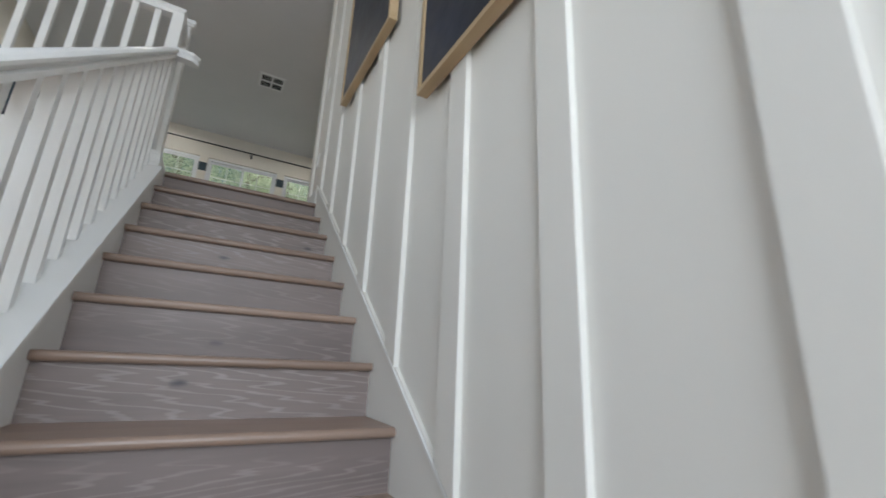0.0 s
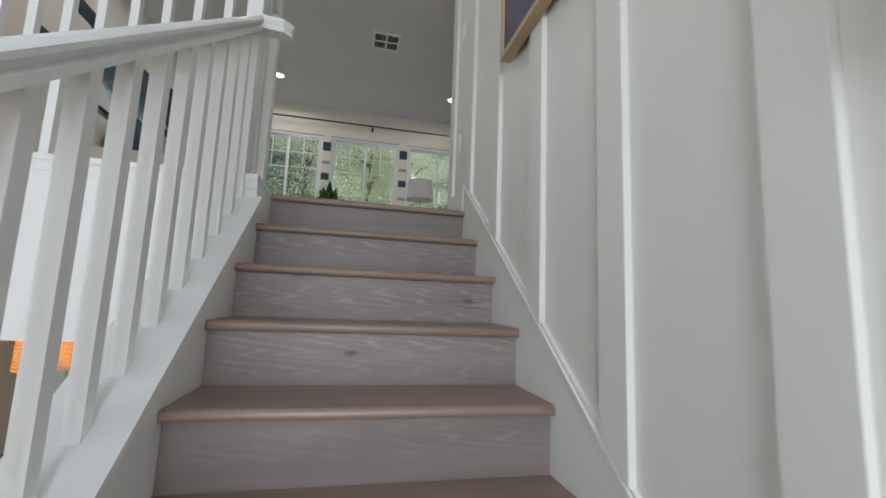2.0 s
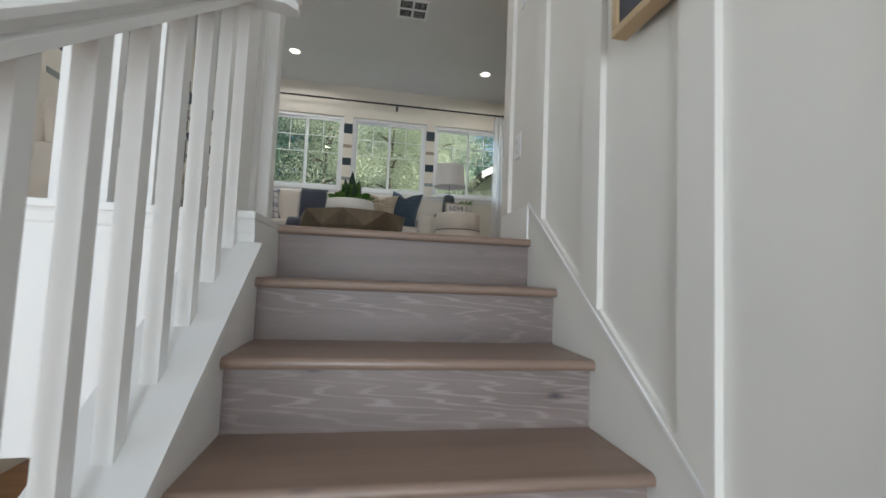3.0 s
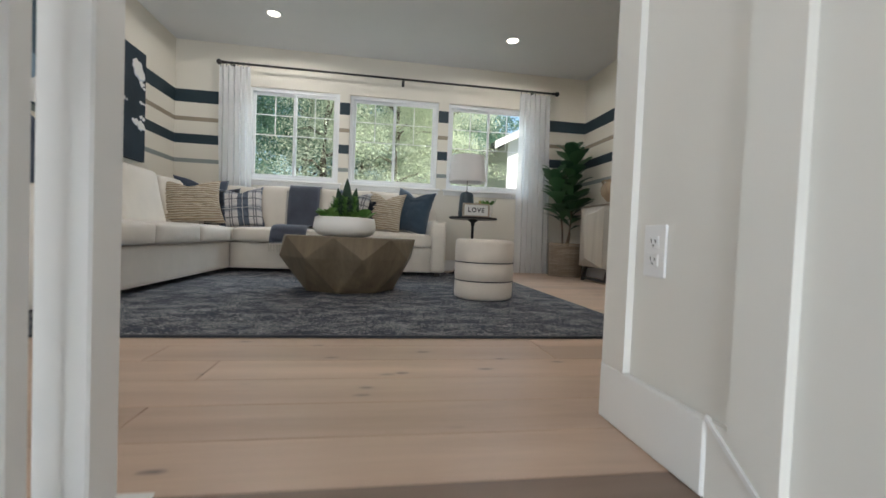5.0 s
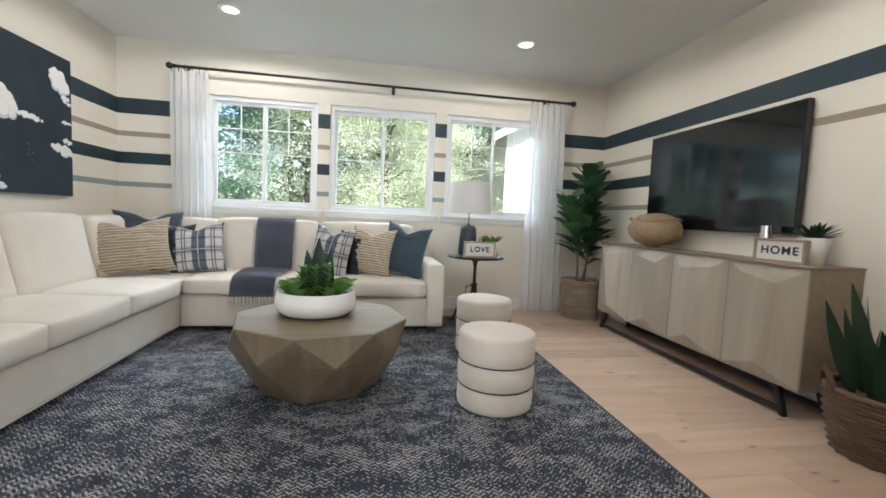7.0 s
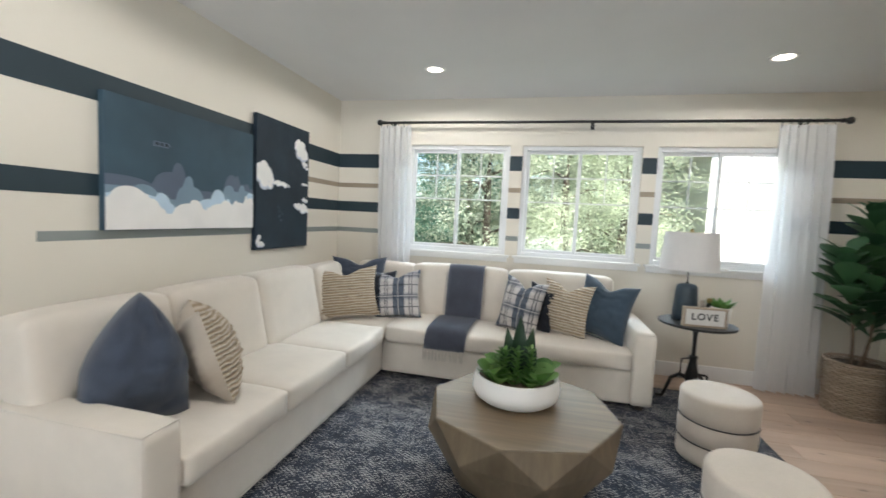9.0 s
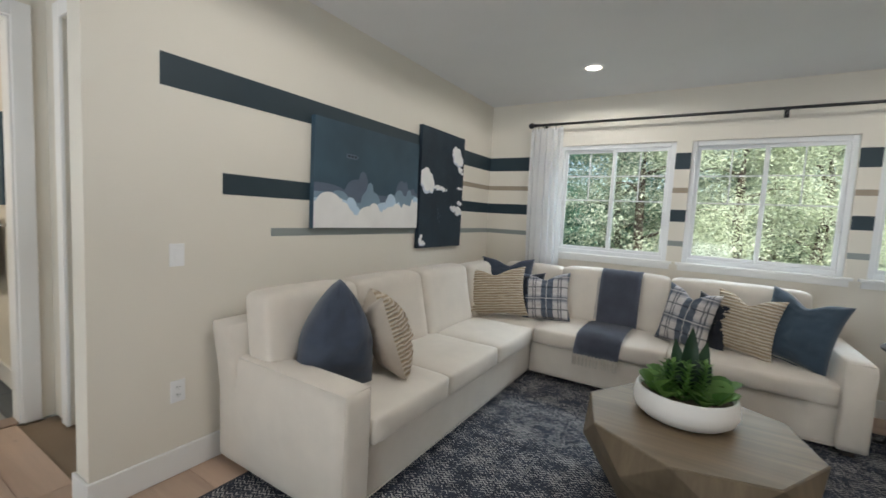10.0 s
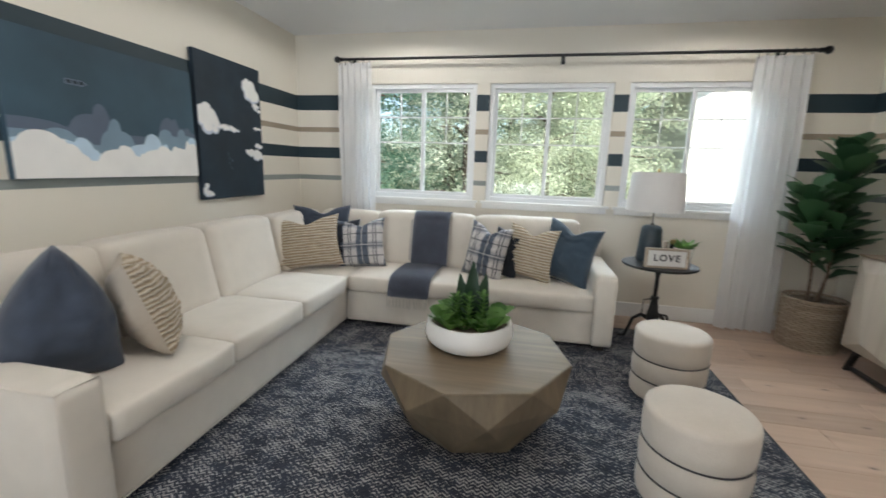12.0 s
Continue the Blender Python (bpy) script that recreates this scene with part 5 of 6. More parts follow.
con = thing("media_console", (1.96, 3.13, 0), "grey-washed wooden media console with faceted doors on black legs", "cabinet")
CX0, CX1, CY, CZ0, CZ1 = -0.155, 0.214, 1.065, 0.175, 0.88
part("body", B(CX0, CX1, -CY, CY, CZ0, CZ1, bevel=0.004), CONSOLEB, con, "brown wooden carcass")
part("top", B(CX0 - 0.02, CX1, -CY - 0.004, CY + 0.004, CZ1, CZ1 + 0.012, bevel=0.002), CONSOLEB, con)
rnd = random.Random(21)
nd = 4
for k in range(nd):
    y0, y1 = -CY + 2 * CY * k / nd + 0.004, -CY + 2 * CY * (k + 1) / nd - 0.004
    bm = bmesh.new()
    zt, zl = CZ1 - 0.006, CZ0 + 0.004
    ym = (y0 + y1) / 2
    f0 = CX0 - 0.003
    rim = [bm.verts.new(p) for p in ((f0, y0, zl), (f0, ym - 0.05, zl), (f0, y1, zl), (f0, y1, zt), (f0, ym + 0.06, zt), (f0, y0, zt))]
    flip = 1 if k % 2 else -1
    a = bm.verts.new((f0 - 0.050, ym + flip * 0.12, zt - 0.10))
    b = bm.verts.new((f0 - 0.055, ym + flip * 0.02, zl + 0.10))
    c = bm.verts.new((f0 - 0.020, ym - flip * 0.15, zt - 0.06))
    if flip > 0:
        tri = [(rim[0], rim[1], b), (rim[1], rim[2], b), (rim[2], a, b), (rim[2], rim[3], a), (rim[3], rim[4], a), (rim[4], c, a), (c, b, a), (rim[4], rim[5], c), (rim[5], rim[0], c), (rim[0], b, c)]
    else:
        tri = [(rim[0], rim[1], b), (rim[1], rim[2], b), (rim[2], c, b), (rim[2], rim[3], c), (rim[3], rim[4], c), (rim[4], a, c), (c, a, b), (rim[4], rim[5], a), (rim[5], rim[0], a), (rim[0], b, a)]
    for q in tri:
        bm.faces.new(q)
    back = [bm.verts.new((CX0 - 0.0005, v.co.y, v.co.z)) for v in rim]
    for i in range(6):
        bm.faces.new((rim[i], rim[(i + 1) % 6], back[(i + 1) % 6], back[i]))
    bm.faces.new(back)
    bmesh.ops.recalc_face_normals(bm, faces=bm.faces)
    part("door", bm, CONSOLE, con, "faceted grey-washed door")
for y, x in ((-0.93, -0.13), (-0.93, 0.17), (0.93, -0.13), (0.93, 0.17)):
    s = 1 if y > 0 else -1
    bm = prism(bmesh.new(), [(y - 0.012, CZ0), (y + 0.028, CZ0), (y + 0.028 + s * 0.06, 0.0), (y - 0.0 + s * 0.06, 0.0)], "x", x - 0.018, x + 0.018)
    part("leg", bm, BLACK, con, "black slanted steel leg")
for x in (-0.13, 0.17):
    part("runner", B(x - 0.014, x + 0.014, -0.97, 0.97, 0.02, 0.045), BLACK, con)
part("crossbar", B(-0.15, 0.19, -0.93, -0.90, CZ0 - 0.02, CZ0), BLACK, con)
part("crossbar", B(-0.15, 0.19, 0.90, 0.93, CZ0 - 0.02, CZ0), BLACK, con)

CT = CZ1 + 0.0125
fish = thing("carved_bowl", (1.94, 3.58, CT), "carved driftwood bowl with a rough lid on the console", "ornament")
fish.scale = (1.0, 1.15, 1.2)
bm = lathe(bmesh.new(), [(0, 0.0), (0.06, 0.0), (0.07, 0.012), (0.13, 0.04), (0.185, 0.09), (0.20, 0.14), (0.185, 0.19), (0.12, 0.245), (0.05, 0.265), (0, 0.268)], 36)
for v in bm.verts:
    v.co.y *= 1.5 if v.co.z > 0.015 else 1.0
    v.co *= 0.94
    v.co += 0.016 * noise.noise_vector(v.co * 11) + 0.006 * noise.noise_vector(v.co * 40)
    v.co.x *= 1 - 0.35 * min(1.0, abs(v.co.y) / 0.3) ** 2
    v.co.z = max(0.0, v.co.z)
part("bowl", bm, DRIFT, fish, smooth=True)
part("lid_rim", tube(bmesh.new(), [(0.16 * math.cos(a), 0.24 * math.sin(a), 0.205 + 0.01 * math.sin(3 * a)) for a in (2 * math.pi * i / 30 for i in range(31))], 0.008, 6), DRIFT, fish, smooth=True)
sign((1.87, 2.31, CT), -80, "HOME", 0.29, 0.145, 0.045, "small wood-framed white sign that reads HOME")
cup = thing("candle_jar", (2.02, 2.55, CT), "small black candle jar with a pale lid", "candle")
part("jar", lathe(bmesh.new(), [(0, 0), (0.04, 0), (0.042, 0.14), (0, 0.14)], 24), BLACK, cup, smooth=False)
part("lid", lathe(bmesh.new(), [(0.0, 0.14), (0.036, 0.14), (0.036, 0.225), (0.0, 0.225)], 24), CHROME, cup, smooth=False)
pot = thing("potted_aloe", (2.03, 2.25, CT), "dark green aloe in a white pot on the console", "plant")
part("pot", lathe(bmesh.new(), [(0, 0), (0.055, 0), (0.085, 0.16), (0.079, 0.16), (0.07, 0.14), (0, 0.135)], 28), CERAMIC, pot, smooth=True)
bm = bmesh.new()
for q in range(22):
    a = q * 2.4
    u = 0.35 + 1.3 * q / 22
    leaf(bm, (0, 0, 0.13), (math.cos(a), math.sin(a), u), (0, 0, 1), 0.16, 0.036, 0.12, 0.35, 5)
part("leaves", bm, SNAKE, pot, smooth=True)


# ---- baskets and floor plants ----
def basket(owner, r0, r1, h, rows, mat, seg=40, wob=0.006, strand=0.0075):
    """Strands that pass in front of and behind upright stakes."""
    n = seg
    for j in range(rows):
        z = h * (j + 0.5) / rows
        r = r0 + (r1 - r0) * math.sin(math.pi / 2 * z / h) if r1 > r0 else r0 + (r1 - r0) * z / h
        pts = [((r + wob * math.cos(math.pi * i + math.pi * j)) * math.cos(2 * math.pi * i / n), (r + wob * math.cos(math.pi * i + math.pi * j)) * math.sin(2 * math.pi * i / n), z + 0.002 * noise.noise(Vector((i * 0.7, j, 3)))) for i in range(n + 1)]
        part("strand", tube(bmesh.new(), pts, strand, 5), mat, owner, smooth=True)
    bm = bmesh.new()
    for i in range(n // 2):
        a = 4 * math.pi * (i + 0.25) / n
        tube(bm, [((r0 + (r1 - r0) * math.sin(math.pi / 2 * t / 6)) * math.cos(a), (r0 + (r1 - r0) * math.sin(math.pi / 2 * t / 6)) * math.sin(a), h * t / 6) for t in range(7)], 0.004, 5)
    part("stakes", bm, mat, owner)
    part("rim", tube(bmesh.new(), [(r1 * math.cos(a), r1 * math.sin(a), h) for a in (2 * math.pi * i / 40 for i in range(41))], strand * 1.5, 6), mat, owner, smooth=True)
    part("liner", lathe(bmesh.new(), [(0, 0.0), (r0 - 0.02, 0.0), (r1 - 0.02, h * 0.5), (r1 - 0.02, h * 0.93), (0, h * 0.93)], 30), MOSS, owner, "dry moss filling")


fig = thing("fiddle_leaf_fig", (1.80, 4.58, 0), "tall fiddle leaf fig in a grey-brown wicker basket", "plant")
basket(fig, 0.20, 0.215, 0.43, 24, WICKER)
rnd = random.Random(5)
for (bx, by, tx, ty, hz, nl) in ((0.03, 0.0, 0.08, 0.02, 1.70, 52), (-0.04, 0.02, -0.19, -0.06, 1.36, 36), (-0.01, -0.03, 0.03, -0.10, 1.12, 14)):
    pts = [(bx + (tx - bx) * t + 0.02 * math.sin(5 * t), by + (ty - by) * t, 0.40 + (hz - 0.45) * t) for t in (i / 8 for i in range(9))]
    trunk = part("trunk", tube(bmesh.new(), pts, 0.014, 8, 0.006), BARK, fig, smooth=True)
    for q in range(nl):
        t = 0.32 + 0.68 * (q / nl) ** 0.9
        i = min(7, int(t * 8))
        p = Vector(pts[i]).lerp(Vector(pts[i + 1]), t * 8 - i)
        a = q * 2.4 + rnd.uniform(-0.4, 0.4)
        bm = bmesh.new()
        rise = 0.80 + 0.9 * max(0, t - 0.45) * 2 + rnd.uniform(-0.2, 0.4)
        ln = rnd.uniform(0.20, 0.33) * (1.0 if t < 0.9 else 0.8)
        paddle(bm, p, (math.cos(a), math.sin(a), rise), (0, 0, 1), ln, ln * 0.70, rnd.uniform(0.15, 0.35), 0.12)
        part("leaf", bm, LEAFD, fig, smooth=True)

sn = thing("snake_plant", (1.92, 1.71, 0), "dark snake plant in a round brown wicker basket with handles", "plant")
basket(sn, 0.20, 0.25, 0.32, 17, WICKERB, 36, 0.008, 0.010)
for s in (-1, 1):
    part("handle", tube(bmesh.new(), [(-0.07, s * 0.245, 0.31), (-0.06, s * 0.262, 0.37), (0.0, s * 0.268, 0.405), (0.06, s * 0.262, 0.37), (0.07, s * 0.245, 0.31)], 0.013, 7), WICKERB, sn, smooth=True, m=pose(0, 0, 0, 0, 0, 55))
rnd = random.Random(9)
for q in range(26):
    a, r = q * 2.4, 0.012 * q ** 0.8
    bm = bmesh.new()
    ln = rnd.uniform(0.30, 0.64)
    leaf(bm, (r * math.cos(a), r * math.sin(a), 0.27), (0.24 * math.cos(a) + rnd.uniform(-0.08, 0.08), 0.24 * math.sin(a) + rnd.uniform(-0.08, 0.08), 1), (math.cos(a + 1), math.sin(a + 1), 0), ln, rnd.uniform(0.06, 0.09), 0.03, 0.25, 6)
    part("leaf", bm, SNAKE, sn, smooth=True)


# ---- pictures ----
def canvas(name, y0, y1, z0, z1, mat, label):
    p = thing(name, (LX, (y0 + y1) / 2, z0), label, "painting")
    part("canvas", B(0.0025, 0.042, -(y1 - y0) / 2, (y1 - y0) / 2, 0, z1 - z0, bevel=0.003, seg=2), mat, p)
    return p, (y1 - y0) / 2, z1 - z0


def paint_layer(p, depth, half, f, mat, name, n=90):
    """A layer of paint that fills the canvas from its foot up to a wavy line."""
    bm = bmesh.new()
    a, b = [], []
    for i in range(n + 1):
        y = -half + 2 * half * i / n
        a.append(bm.verts.new((0.042 + depth, y, 0.004)))
        b.append(bm.verts.new((0.042 + depth, y, f((y + half) / (2 * half)))))
    for i in range(n):
        bm.faces.new((a[i], a[i + 1], b[i + 1], b[i]))
    part(name, bm, mat, p)


def bumps(base, *bs):
    return lambda u: base + sum(h * math.sqrt(max(0.0, 1 - ((u - c) / w) ** 2)) for c, w, h in bs)


p, half, hh = canvas("cloud_painting", 2.235, 3.41, 1.30, 2.045, PAINTT, "wide canvas painting of white and blue clouds under a dark sky")
paint_layer(p, 0.0012, half, bumps(0.26, (0.04, 0.20, 0.05), (0.34, 0.10, 0.10), (0.42, 0.06, 0.09), (0.80, 0.07, 0.14), (0.90, 0.06, 0.08), (0.98, 0.05, 0.05)), P_DUSK, "dusk_cloud")
paint_layer(p, 0.0024, half, bumps(0.19, (0.04, 0.22, 0.06), (0.24, 0.10, 0.04), (0.44, 0.06, 0.09), (0.50, 0.07, 0.09), (0.72, 0.10, 0.06), (0.82, 0.10, 0.09), (0.94, 0.08, 0.10)), P_MID, "blue_cloud")
paint_layer(p, 0.0036, half, bumps(0.12, (0.12, 0.22, 0.10), (0.32, 0.06, 0.05), (0.62, 0.12, 0.09), (0.71, 0.08, 0.09), (0.82, 0.07, 0.06), (0.97, 0.07, 0.16)), P_LIGHT, "pale_blue_cloud")
paint_layer(p, 0.0048, half, bumps(0.10, (0.06, 0.16, 0.09), (0.15, 0.13, 0.07), (0.26, 0.06, 0.04), (0.46, 0.10, 0.07), (0.54, 0.07, 0.04), (0.70, 0.11, 0.08), (0.78, 0.07, 0.04), (0.87, 0.07, 0.10), (0.97, 0.06, 0.14)), P_WHITE, "white_cloud")
boat = part("boat", prism(bmesh.new(), [(-0.30, 0.505), (-0.295, 0.535), (-0.20, 0.535), (-0.175, 0.52), (-0.20, 0.503)], "x", 0.042, 0.0432), P_DUSK, p, "faint small boat shape")
for y in (-0.285, -0.252, -0.219):
    part("boat_window", B(0.0432, 0.0438, y, y + 0.022, 0.511, 0.529), PAINTN, boat)

p, half, hh = canvas("cloud_painting", 3.45, 4.225, 1.115, 2.235, PAINTN, "tall dark navy canvas painting with white clouds")
rnd = random.Random(3)


def cloud(p, cy, cz, w, h, n, lim):
    bm, bm2 = bmesh.new(), bmesh.new()
    for i in range(n):
        u = rnd.uniform(-1, 1)
        y, z = cy + u * w / 2, cz + (rnd.uniform(-0.5, 0.7) * (1 - 0.7 * abs(u)) - 0.35 * u) * h / 2
        r = rnd.uniform(0.06, 0.15) * h * (1 - 0.5 * abs(u)) + 0.005
        y = max(-lim + r * 0.7, min(lim - r * 0.7, y))
        for tgt, dx, rr, dz in ((bm2, 0.0005 + 0.00004 * i, r * 1.28, -0.3 * r), (bm, 0.0022 + 0.00004 * i, r, 0)):
            vs = [tgt.verts.new((0.042 + dx, max(-lim, min(lim, y + rr * 1.2 * math.cos(a))), z + dz + rr * math.sin(a))) for a in (2 * math.pi * k / 18 for k in range(18))]
            tgt.faces.new(vs)
    part("cloud_shadow", bm2, P_LILAC, p)
    part("cloud", bm, P_WHITE, p)


cloud(p, 0.25, 0.91, 0.17, 0.26, 46, half - 0.002)
cloud(p, 0.33, 0.78, 0.10, 0.10, 10, half - 0.002)
cloud(p, -0.28, 0.62, 0.20, 0.30, 50, half - 0.002)
cloud(p, -0.08, 0.575, 0.30, 0.07, 30, half - 0.002)
cloud(p, 0.27, 0.37, 0.24, 0.13, 40, half - 0.002)
cloud(p, 0.30, 0.60, 0.16, 0.03, 14, half - 0.002)
cloud(p, 0.33, 0.45, 0.10, 0.10, 8, half - 0.002)
cloud(p, -0.34, 0.07, 0.12, 0.14, 14, half - 0.002)
for y, z in ((-0.09, 0.36), (-0.075, 0.32), (-0.085, 0.28), (-0.04, 0.30), (-0.05, 0.24)):
    part("bird", prism(bmesh.new(), [(y, z), (y + 0.008, z + 0.02), (y + 0.016, z), (y + 0.008, z + 0.006)], "x", 0.042, 0.0432), P_DUSK, p, "faint grey mark")

for yc, z0 in ((-1.046, 0.457), (-2.26, -0.205)):
    fr = thing("framed_print", (XW - 0.0195, yc, z0), "dark navy print in a deep light oak frame", "picture", "prints along the stairs")
    bm = bmesh.new()
    W, Hh, D, f = 0.415, 1.05, 0.042, 0.022
    for a, c, d, e in ((-W, W, 0, f), (-W, W, Hh - f, Hh), (-W, -W + f, f, Hh - f), (W - f, W, f, Hh - f)):
        box(bm, -D, 0, a, c, d, e, 0.0015)
    part("frame", bm, FRAMEO, fr)
    part("print", B(-D + 0.008, -0.002, -W + f, W - f, f, Hh - f), ARTN, fr, "dark navy brushed print")

# ---- bathroom seen through the doorway ----
bt = thing("bath_picture", (-5.40, 1.215, 1.345), "blue-grey canvas of a white feathered shape in the bathroom", "painting")
part("canvas", B(-0.40, 0.40, -0.042, -0.002, 0, 0.63, bevel=0.003), PAINTT, bt)
bm = bmesh.new()
rnd = random.Random(12)
for i in range(60):
    a = rnd.gauss(0, 0.33)
    z = rnd.uniform(0.14, 0.56)
    x = 0.03 + rnd.gauss(0, 0.075) * (1.2 - abs(z - 0.35) * 2)
    r = rnd.uniform(0.012, 0.03)
    bm.faces.new([bm.verts.new((x + r * math.cos(t), -0.0425 - 0.00003 * i, z + 1.4 * r * math.sin(t))) for t in (2 * math.pi * k / 10 for k in range(10))])
bm.faces.new([bm.verts.new(c) for c in ((0.02, -0.0424, 0.05), (0.028, -0.0424, 0.05), (0.034, -0.0424, 0.2), (0.024, -0.0424, 0.2))])
part("white_shape", bm, P_WHITE, bt)
tb = thing("towel_bar", (-5.5, 1.215, 1.20), "chrome towel bar on the bathroom wall", "towel bar")
part("bar", tube(bmesh.new(), [(-0.35, -0.07, 0), (0.42, -0.07, 0)], 0.009, 10), CHROME, tb, smooth=True)
for x in (-0.34, 0.41):
    part("post", tube(bmesh.new(), [(x, -0.002, 0), (x, -0.07, 0)], 0.012, 10), CHROME, tb, smooth=True)
for nm, x0, x1, zl, mt, lb, dy in (("towel", -0.33, 0.24, -0.34, TOWELB, "black bath towel folded over the bar", 0.0), ("towel", 0.06, 0.31, -0.45, TOWELW, "cream hand towel hanging over the black one", -0.035)):
    tw = thing(nm, (-5.5, 1.145, 1.20), lb, "towel")
    part("cloth", cloth_strip([(0.02 - dy * 0.4, zl + 0.05), (0.018 - dy * 0.4, -0.02), (0.0, 0.012 - dy), (-0.02 + dy, -0.02), (-0.024 + dy, zl * 0.5), (-0.026 + dy, zl)], x0, x1, 0, 12, 0.012, 3), mt, tw, smooth=True)
bm = bmesh.new()
box(bm, -6.28, -4.55, -1.1, 1.215, -0.1, -0.004)
bf = structure("floor_bath", bm, GROUT, "slate blue plank tile floor of the bathroom", "floor")
tiles = []
for j in range(14):
    y0 = -1.08 + 0.165 * j
    for i in range(3):
        x0 = -6.27 + 0.62 * i + (0.31 if j % 2 else 0.0) - 0.31
        tiles.append((max(x0, -6.275), min(x0 + 0.614, -4.552), y0, min(y0 + 0.159, 1.198)))
for x0, x1, y0, y1 in tiles:
    if x1 - x0 > 0.05 and y1 - y0 > 0.02:
        part("tile", B(x0, x1, y0, y1, -0.004, 0.0, bevel=0.001), TILE, bf)
bm = bmesh.new()
box(bm, -6.28, -6.26, 1.06, 1.19, 0, 2.15, 0.003)
box(bm, -6.28, -6.26, 0.2, 1.06, 2.06, 2.15, 0.003)
structure("inner_casing", bm, TRIM, "white casing of the bathroom's inner doorway", "door casing")

# ---- lower room, seen past the balusters ----
dt = thing("dining_table", (-3.6, 3.0, LOW), "tan wooden dining table in the lower room", "table")
part("tabletop", B(-0.55, 0.55, -0.95, 0.95, 0.72, 0.76, bevel=0.006), TABLEB, dt)
for x in (-0.45, 0.45):
    for y in (-0.85, 0.85):
        part("leg", B(x - 0.035, x + 0.035, y - 0.035, y + 0.035, 0, 0.72), TABLEB, dt)
ch = thing("dining_chair", (-2.78, 2.5, LOW), "black moulded dining chair at the table", "chair", "dining chairs", 90)
part("seat", softbox(-0.22, 0.22, -0.22, 0.22, 0.43, 0.48, 0.02, 0.01), BLACK, ch, smooth=True)
part("backrest", softbox(-0.22, 0.22, -0.25, -0.21, 0.5, 0.88, 0.02, 0.01), BLACK, ch, smooth=True)
for x in (-0.19, 0.19):
    part("back_post", tube(bmesh.new(), [(x, -0.21, 0.45), (x, -0.235, 0.55)], 0.012, 8), BLACK, ch)
    for y in (-0.19, 0.19):
        part("leg", tube(bmesh.new(), [(x, y, 0.44), (x * 1.15, y * 1.15, 0.0)], 0.012, 8), BLACK, ch)
copy_thing(ch, pose(-2.78, 3.4, LOW, 0, 0, 90))
pd = thing("bead_pendant", (-3.55, 3.0, -0.69), "amber bead chandelier, lit", "ceiling light")
part("cord", tube(bmesh.new(), [(0, 0, 0), (0, 0, -0.22)], 0.004, 6), BLACK, pd)
part("crown_ring", tube(bmesh.new(), [(0.23 * math.cos(a), 0.23 * math.sin(a), -0.22) for a in (2 * math.pi * i / 32 for i in range(33))], 0.012, 6), METALB, pd, smooth=True)
bm = bmesh.new()
tube(bm, [(-0.23, 0, -0.22), (0.23, 0, -0.22)], 0.006, 6)
tube(bm, [(0, -0.23, -0.22), (0, 0.23, -0.22)], 0.006, 6)
part("spokes", bm, METALB, pd)
bm = bmesh.new()
for i in range(48):
    a = 2 * math.pi * i / 48
    for j in range(13):
        lathe(bm, [(0, -0.015), (0.013, 0), (0, 0.015)], 6, (0.23 * math.cos(a), 0.23 * math.sin(a), -0.245 - 0.03 * j))
part("beads", bm, AMBER, pd, "strings of amber beads")
lw = thing("lower_curtain", (-4.05, 4.80, LOW), "white curtain beside the lower room's window", "curtain")
bm = bmesh.new()
cols = []
for i in range(61):
    s = i / 60
    cols.append((bm.verts.new((-0.30 + 0.6 * s, 0.035 * math.sin(s * 34), 0.02)), bm.verts.new((-0.30 + 0.6 * s, 0.035 * math.sin(s * 34), 2.1))))
for a, b in zip(cols, cols[1:]):
    bm.faces.new((a[0], b[0], b[1], a[1]))
part("panel", bm, SHEER, lw, smooth=True)
part("rod", tube(bmesh.new(), [(-0.35, 0, 2.12), (1.9, 0, 2.12)], 0.012, 8), BLACK, lw)
structure("lower_wall_band", B(-3.6, -1.12, FY - 0.003, FY, -1.12, -0.98), TEAL, "dark teal stripe on the lower room's wall", "stripe")
lp = new("bead_lamp", bpy.data.lights.new("bead_lamp", "POINT"))
lp.data.energy, lp.data.color, lp.data.shadow_soft_size = 3.5, (1.0, 0.80, 0.56), 0.15
lp.matrix_world = pose(-3.55, 3.0, -1.05)

# ---- outside ----
structure("ground", B(-400, 400, FY + 0.2, 900, LOW - 0.5, LOW - 0.3), GRASS, "green lawn running to the trees", "ground")
hs = thing("neighbour_house", (7.6, 15.2, LOW - 0.3), "white two-storey neighbouring house with a grey gabled roof", "house")
part("wall", prism(bmesh.new(), [(-3.4, 0), (3.4, 0), (3.4, 7.6), (0, 9.4), (-3.4, 7.6)], "y", 0, 7), SIDING, hs)
for s in (-1, 1):
    part("roof", prism(bmesh.new(), [(0, 9.5), (s * 4.05, 7.36), (s * 4.05, 7.52), (0, 9.68)], "y", -0.45, 7.4), ROOFM, hs)
    part("bargeboard", prism(bmesh.new(), [(0, 9.36), (s * 4.05, 7.22), (s * 4.05, 7.5), (0, 9.66)], "y", -0.50, -0.452), SIDING, hs, "white barge board")
bm = bmesh.new()
for q in range(47):
    z = 0.1 + q * 0.16
    box(bm, -3.41, 3.41, -0.014, -0.001, z, z + 0.152)
part("lap_siding", bm, SIDING, hs)


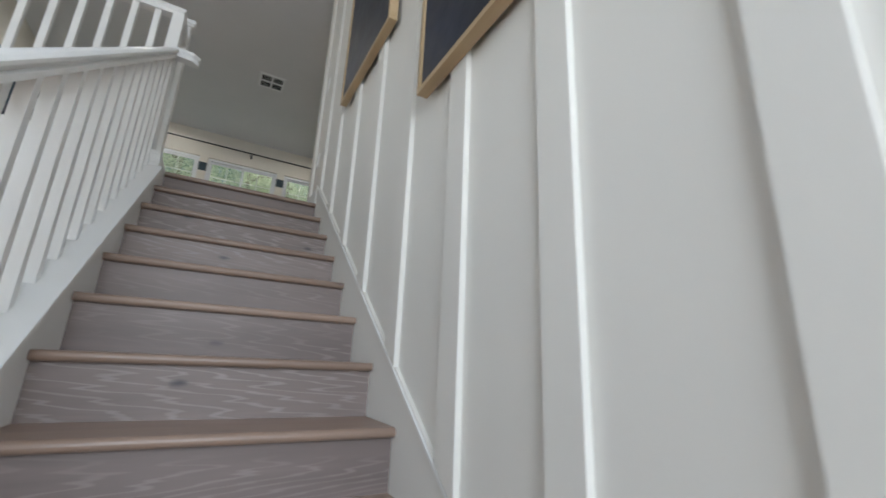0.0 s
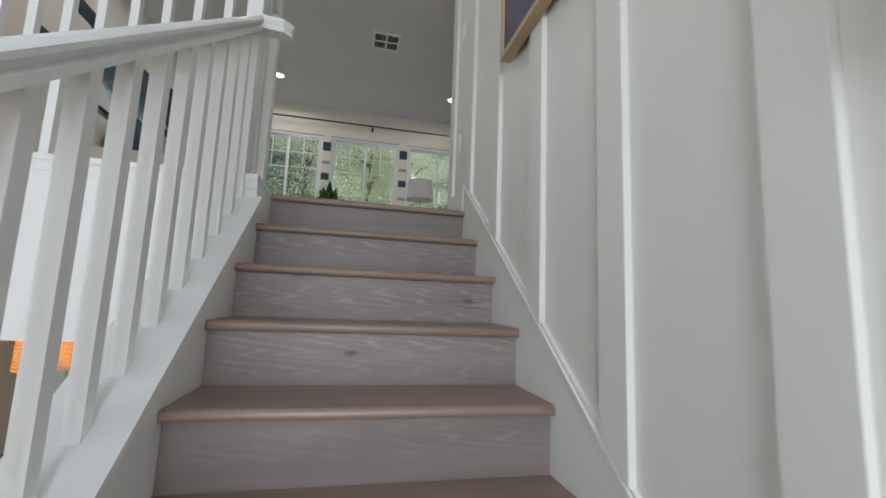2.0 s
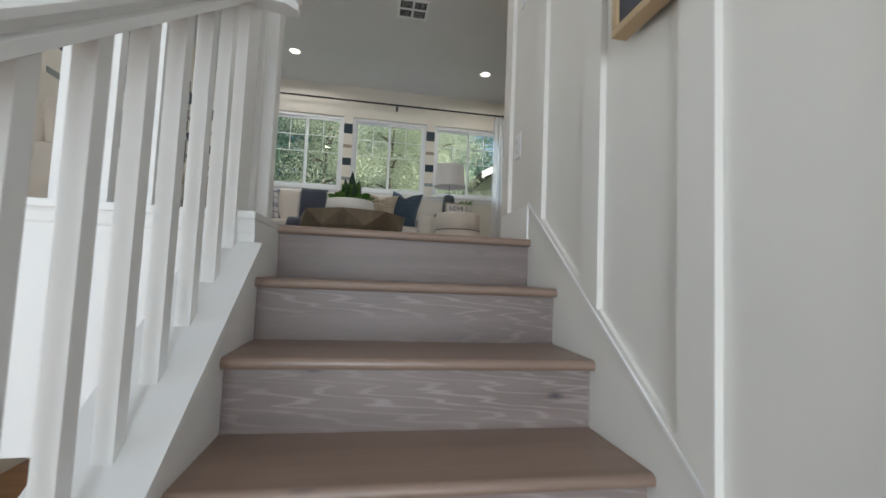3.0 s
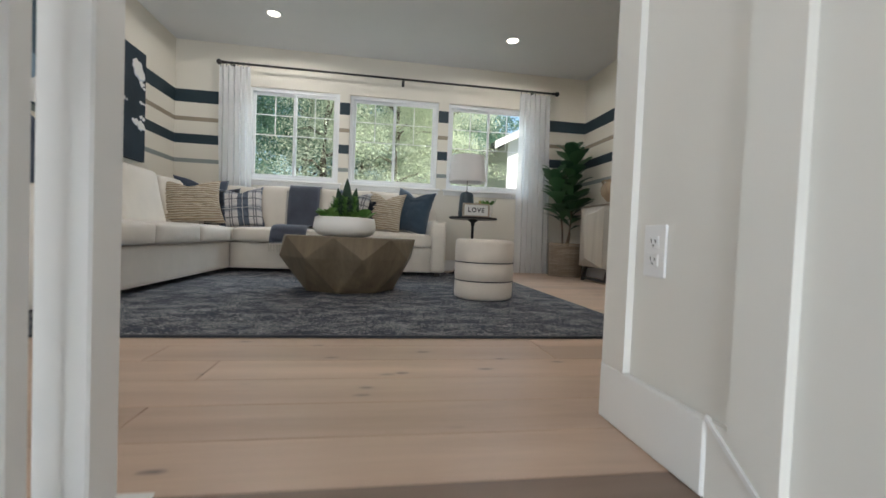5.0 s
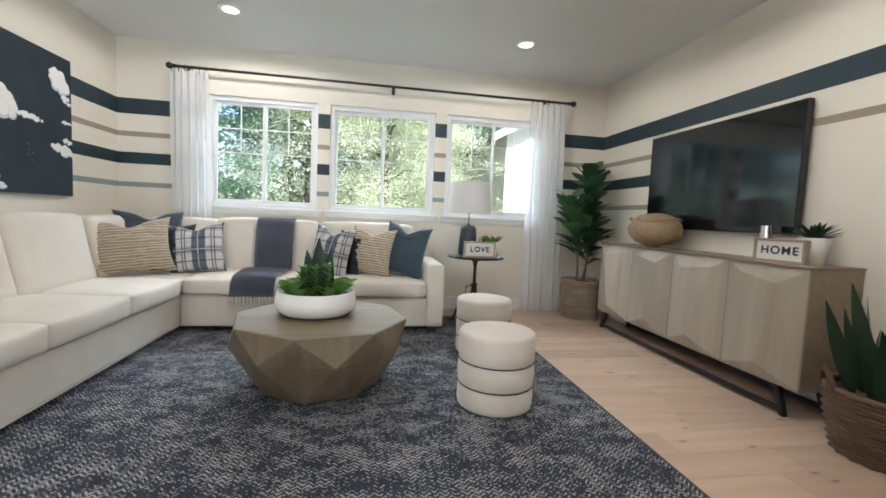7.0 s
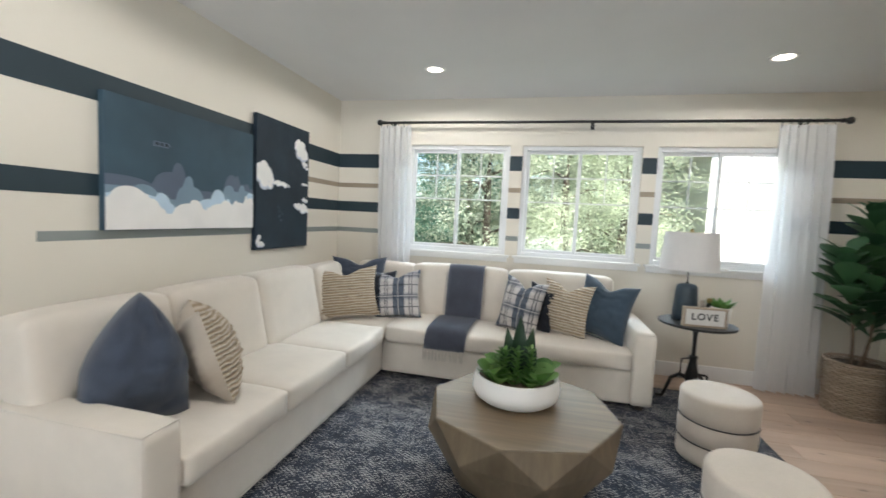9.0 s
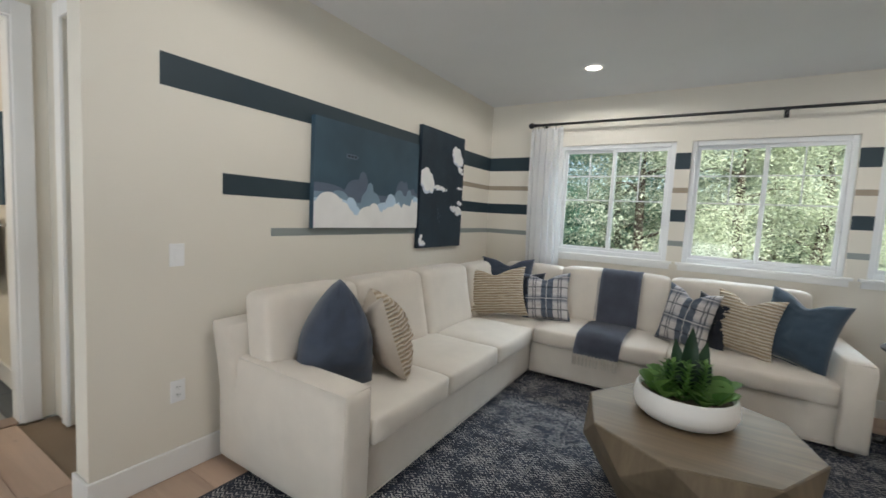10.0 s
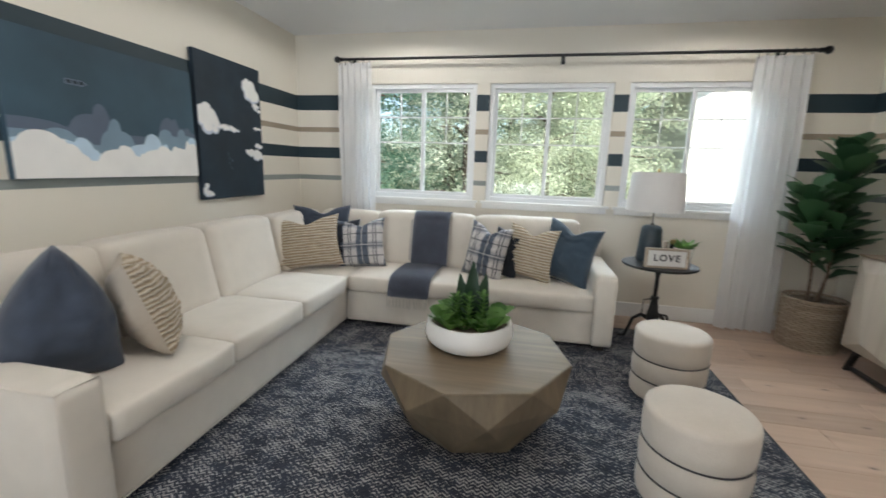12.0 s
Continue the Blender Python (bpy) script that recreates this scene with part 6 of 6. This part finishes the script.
def crown(bm, rnd, n, rx, rz, size, droop, taper):
    """Clumps of leaf sprays at the limbs' ends, with gaps between them, thinner towards the top."""
    clumps = 170
    for s in range(clumps):
        t = rnd.random() ** 0.9
        a = rnd.uniform(0, 2 * math.pi)
        rad = rx * (1 - taper * t) * (0.45 + 0.6 * rnd.random())
        c = Vector((rad * math.cos(a), rad * math.sin(a), rz * t))
        out = Vector((math.cos(a), math.sin(a), -droop))
        sp = rnd.uniform(0.26, 0.46)
        for k in range(n // clumps):
            g = rnd.gauss(0, 1)
            p = c + out * sp * g + Vector((rnd.gauss(0, sp), rnd.gauss(0, sp), rnd.gauss(0, sp * 0.34)))
            w = (out * 0.9 + Vector((rnd.gauss(0, 0.55), rnd.gauss(0, 0.55), rnd.gauss(0, 0.4)))).normalized()
            sd = w.cross(Vector((rnd.gauss(0, 0.4), rnd.gauss(0, 0.4), 1))).normalized()
            l = size * rnd.uniform(0.6, 1.3)
            bm.faces.new([bm.verts.new(q) for q in (p, p + w * l * 0.5 + sd * l * 0.3, p + w * l, p + w * l * 0.5 - sd * l * 0.3)])
    return bm


def tree(at, h, spread, n, mat, size, droop, taper, seed, label):
    t = thing("tree", at, label, "tree", "trees behind the house")
    rnd = random.Random(seed)
    part("trunk", tube(bmesh.new(), [(0.1 * math.sin(i), 0.1 * math.cos(i * 1.3), h * 0.9 * i / 8) for i in range(9)], 0.2, 10, 0.03), TRUNK, t, smooth=True)
    for i in range(14):
        z = h * (0.15 + 0.75 * i / 14)
        a = i * 2.4
        r = spread * (1 - taper * i / 14) * 0.75
        part("limb", tube(bmesh.new(), [(0, 0, z), (r * 0.5 * math.cos(a), r * 0.5 * math.sin(a), z + 0.3), (r * math.cos(a), r * math.sin(a), z + 0.25)], 0.06, 6, 0.012), TRUNK, t, smooth=True)
    bm = crown(bmesh.new(), rnd, n, spread, h * 0.92, size, droop, taper)
    for v in bm.verts:
        v.co.z += h * 0.08
    part("crown", bm, mat, t)
    return t


G = LOW - 0.3
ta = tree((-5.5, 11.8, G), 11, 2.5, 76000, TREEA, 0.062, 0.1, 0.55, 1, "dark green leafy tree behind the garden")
copy_thing(ta, pose(-3.4, 15.8, G, 0, 0, 70))
copy_thing(ta, pose(-11.5, 15.5, G, 0, 0, 190))
tb_ = tree((-2.3, 12.3, G), 10.5, 2.3, 92000, TREEB, 0.055, 0.6, 0.5, 2, "pale green drooping conifer, leaves coloured bright for the sun")
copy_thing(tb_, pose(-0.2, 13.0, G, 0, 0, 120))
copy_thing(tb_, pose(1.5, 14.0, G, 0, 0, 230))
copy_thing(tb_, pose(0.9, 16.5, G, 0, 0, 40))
tc_ = tree((-1.5, 20.0, G), 12, 3.0, 24000, TREEA, 0.17, 0.1, 0.4, 3, "dark green tree at the back of the garden")
for x, y, a in ((4.6, 24, 300), (2.2, 20.5, 100), (-7.5, 19, 250), (-5, 22.5, 10), (7.5, 28, 200), (0.5, 25, 160), (-13, 22, 50), (11, 31, 90), (-3.2, 25.5, 75), (14.5, 27, 20)):
    copy_thing(tc_, pose(x, y, G, 0, 0, a))

# ---- oak boards of the upper floor ----
fl = tagged(new("floor"), "wide pale oak boards with knots", "floor", "", "structure")
rnd = random.Random(31)
y, pw = YG + 0.0765, (0.1205 - YG - 0.0765) / 2
while y < FY - 0.02:
    y1 = min(y + pw, FY - 0.001)
    x0 = -4.418 if y1 < 1.26 else LX
    x1 = -1.126 + XC if y1 < 0.125 else XW - 0.001 if y1 < SY else RX
    x = x0
    first = rnd.uniform(0.5, 1.7)
    while x < x1 - 0.01:
        ln = first if x == x0 else rnd.uniform(1.3, 2.1)
        xe = min(x + ln, x1)
        if x1 - xe < 0.35:
            xe = x1
        w2, l2 = (y1 - y) / 2, (xe - x) / 2
        bm = bmesh.new()
        g = 0.0009
        lo = [bm.verts.new(p) for p in ((-l2 + g, -w2 + g, -0.012), (l2 - g, -w2 + g, -0.012), (l2 - g, w2 - g, -0.012), (-l2 + g, w2 - g, -0.012))]
        md = [bm.verts.new((v.co.x, v.co.y, -0.0018)) for v in lo]
        up = [bm.verts.new((v.co.x - math.copysign(0.0016, v.co.x), v.co.y - math.copysign(0.0016, v.co.y), 0.0)) for v in lo]
        for i in range(4):
            j = (i + 1) % 4
            bm.faces.new((lo[i], lo[j], md[j], md[i]))
            bm.faces.new((md[i], md[j], up[j], up[i]))
        bm.faces.new(up)
        part("plank", bm, OAK, fl, m=pose((x + xe) / 2, (y + y1) / 2, 0))
        x = xe
    y, pw = y1, (0.192 if y1 > 0.1 else pw)
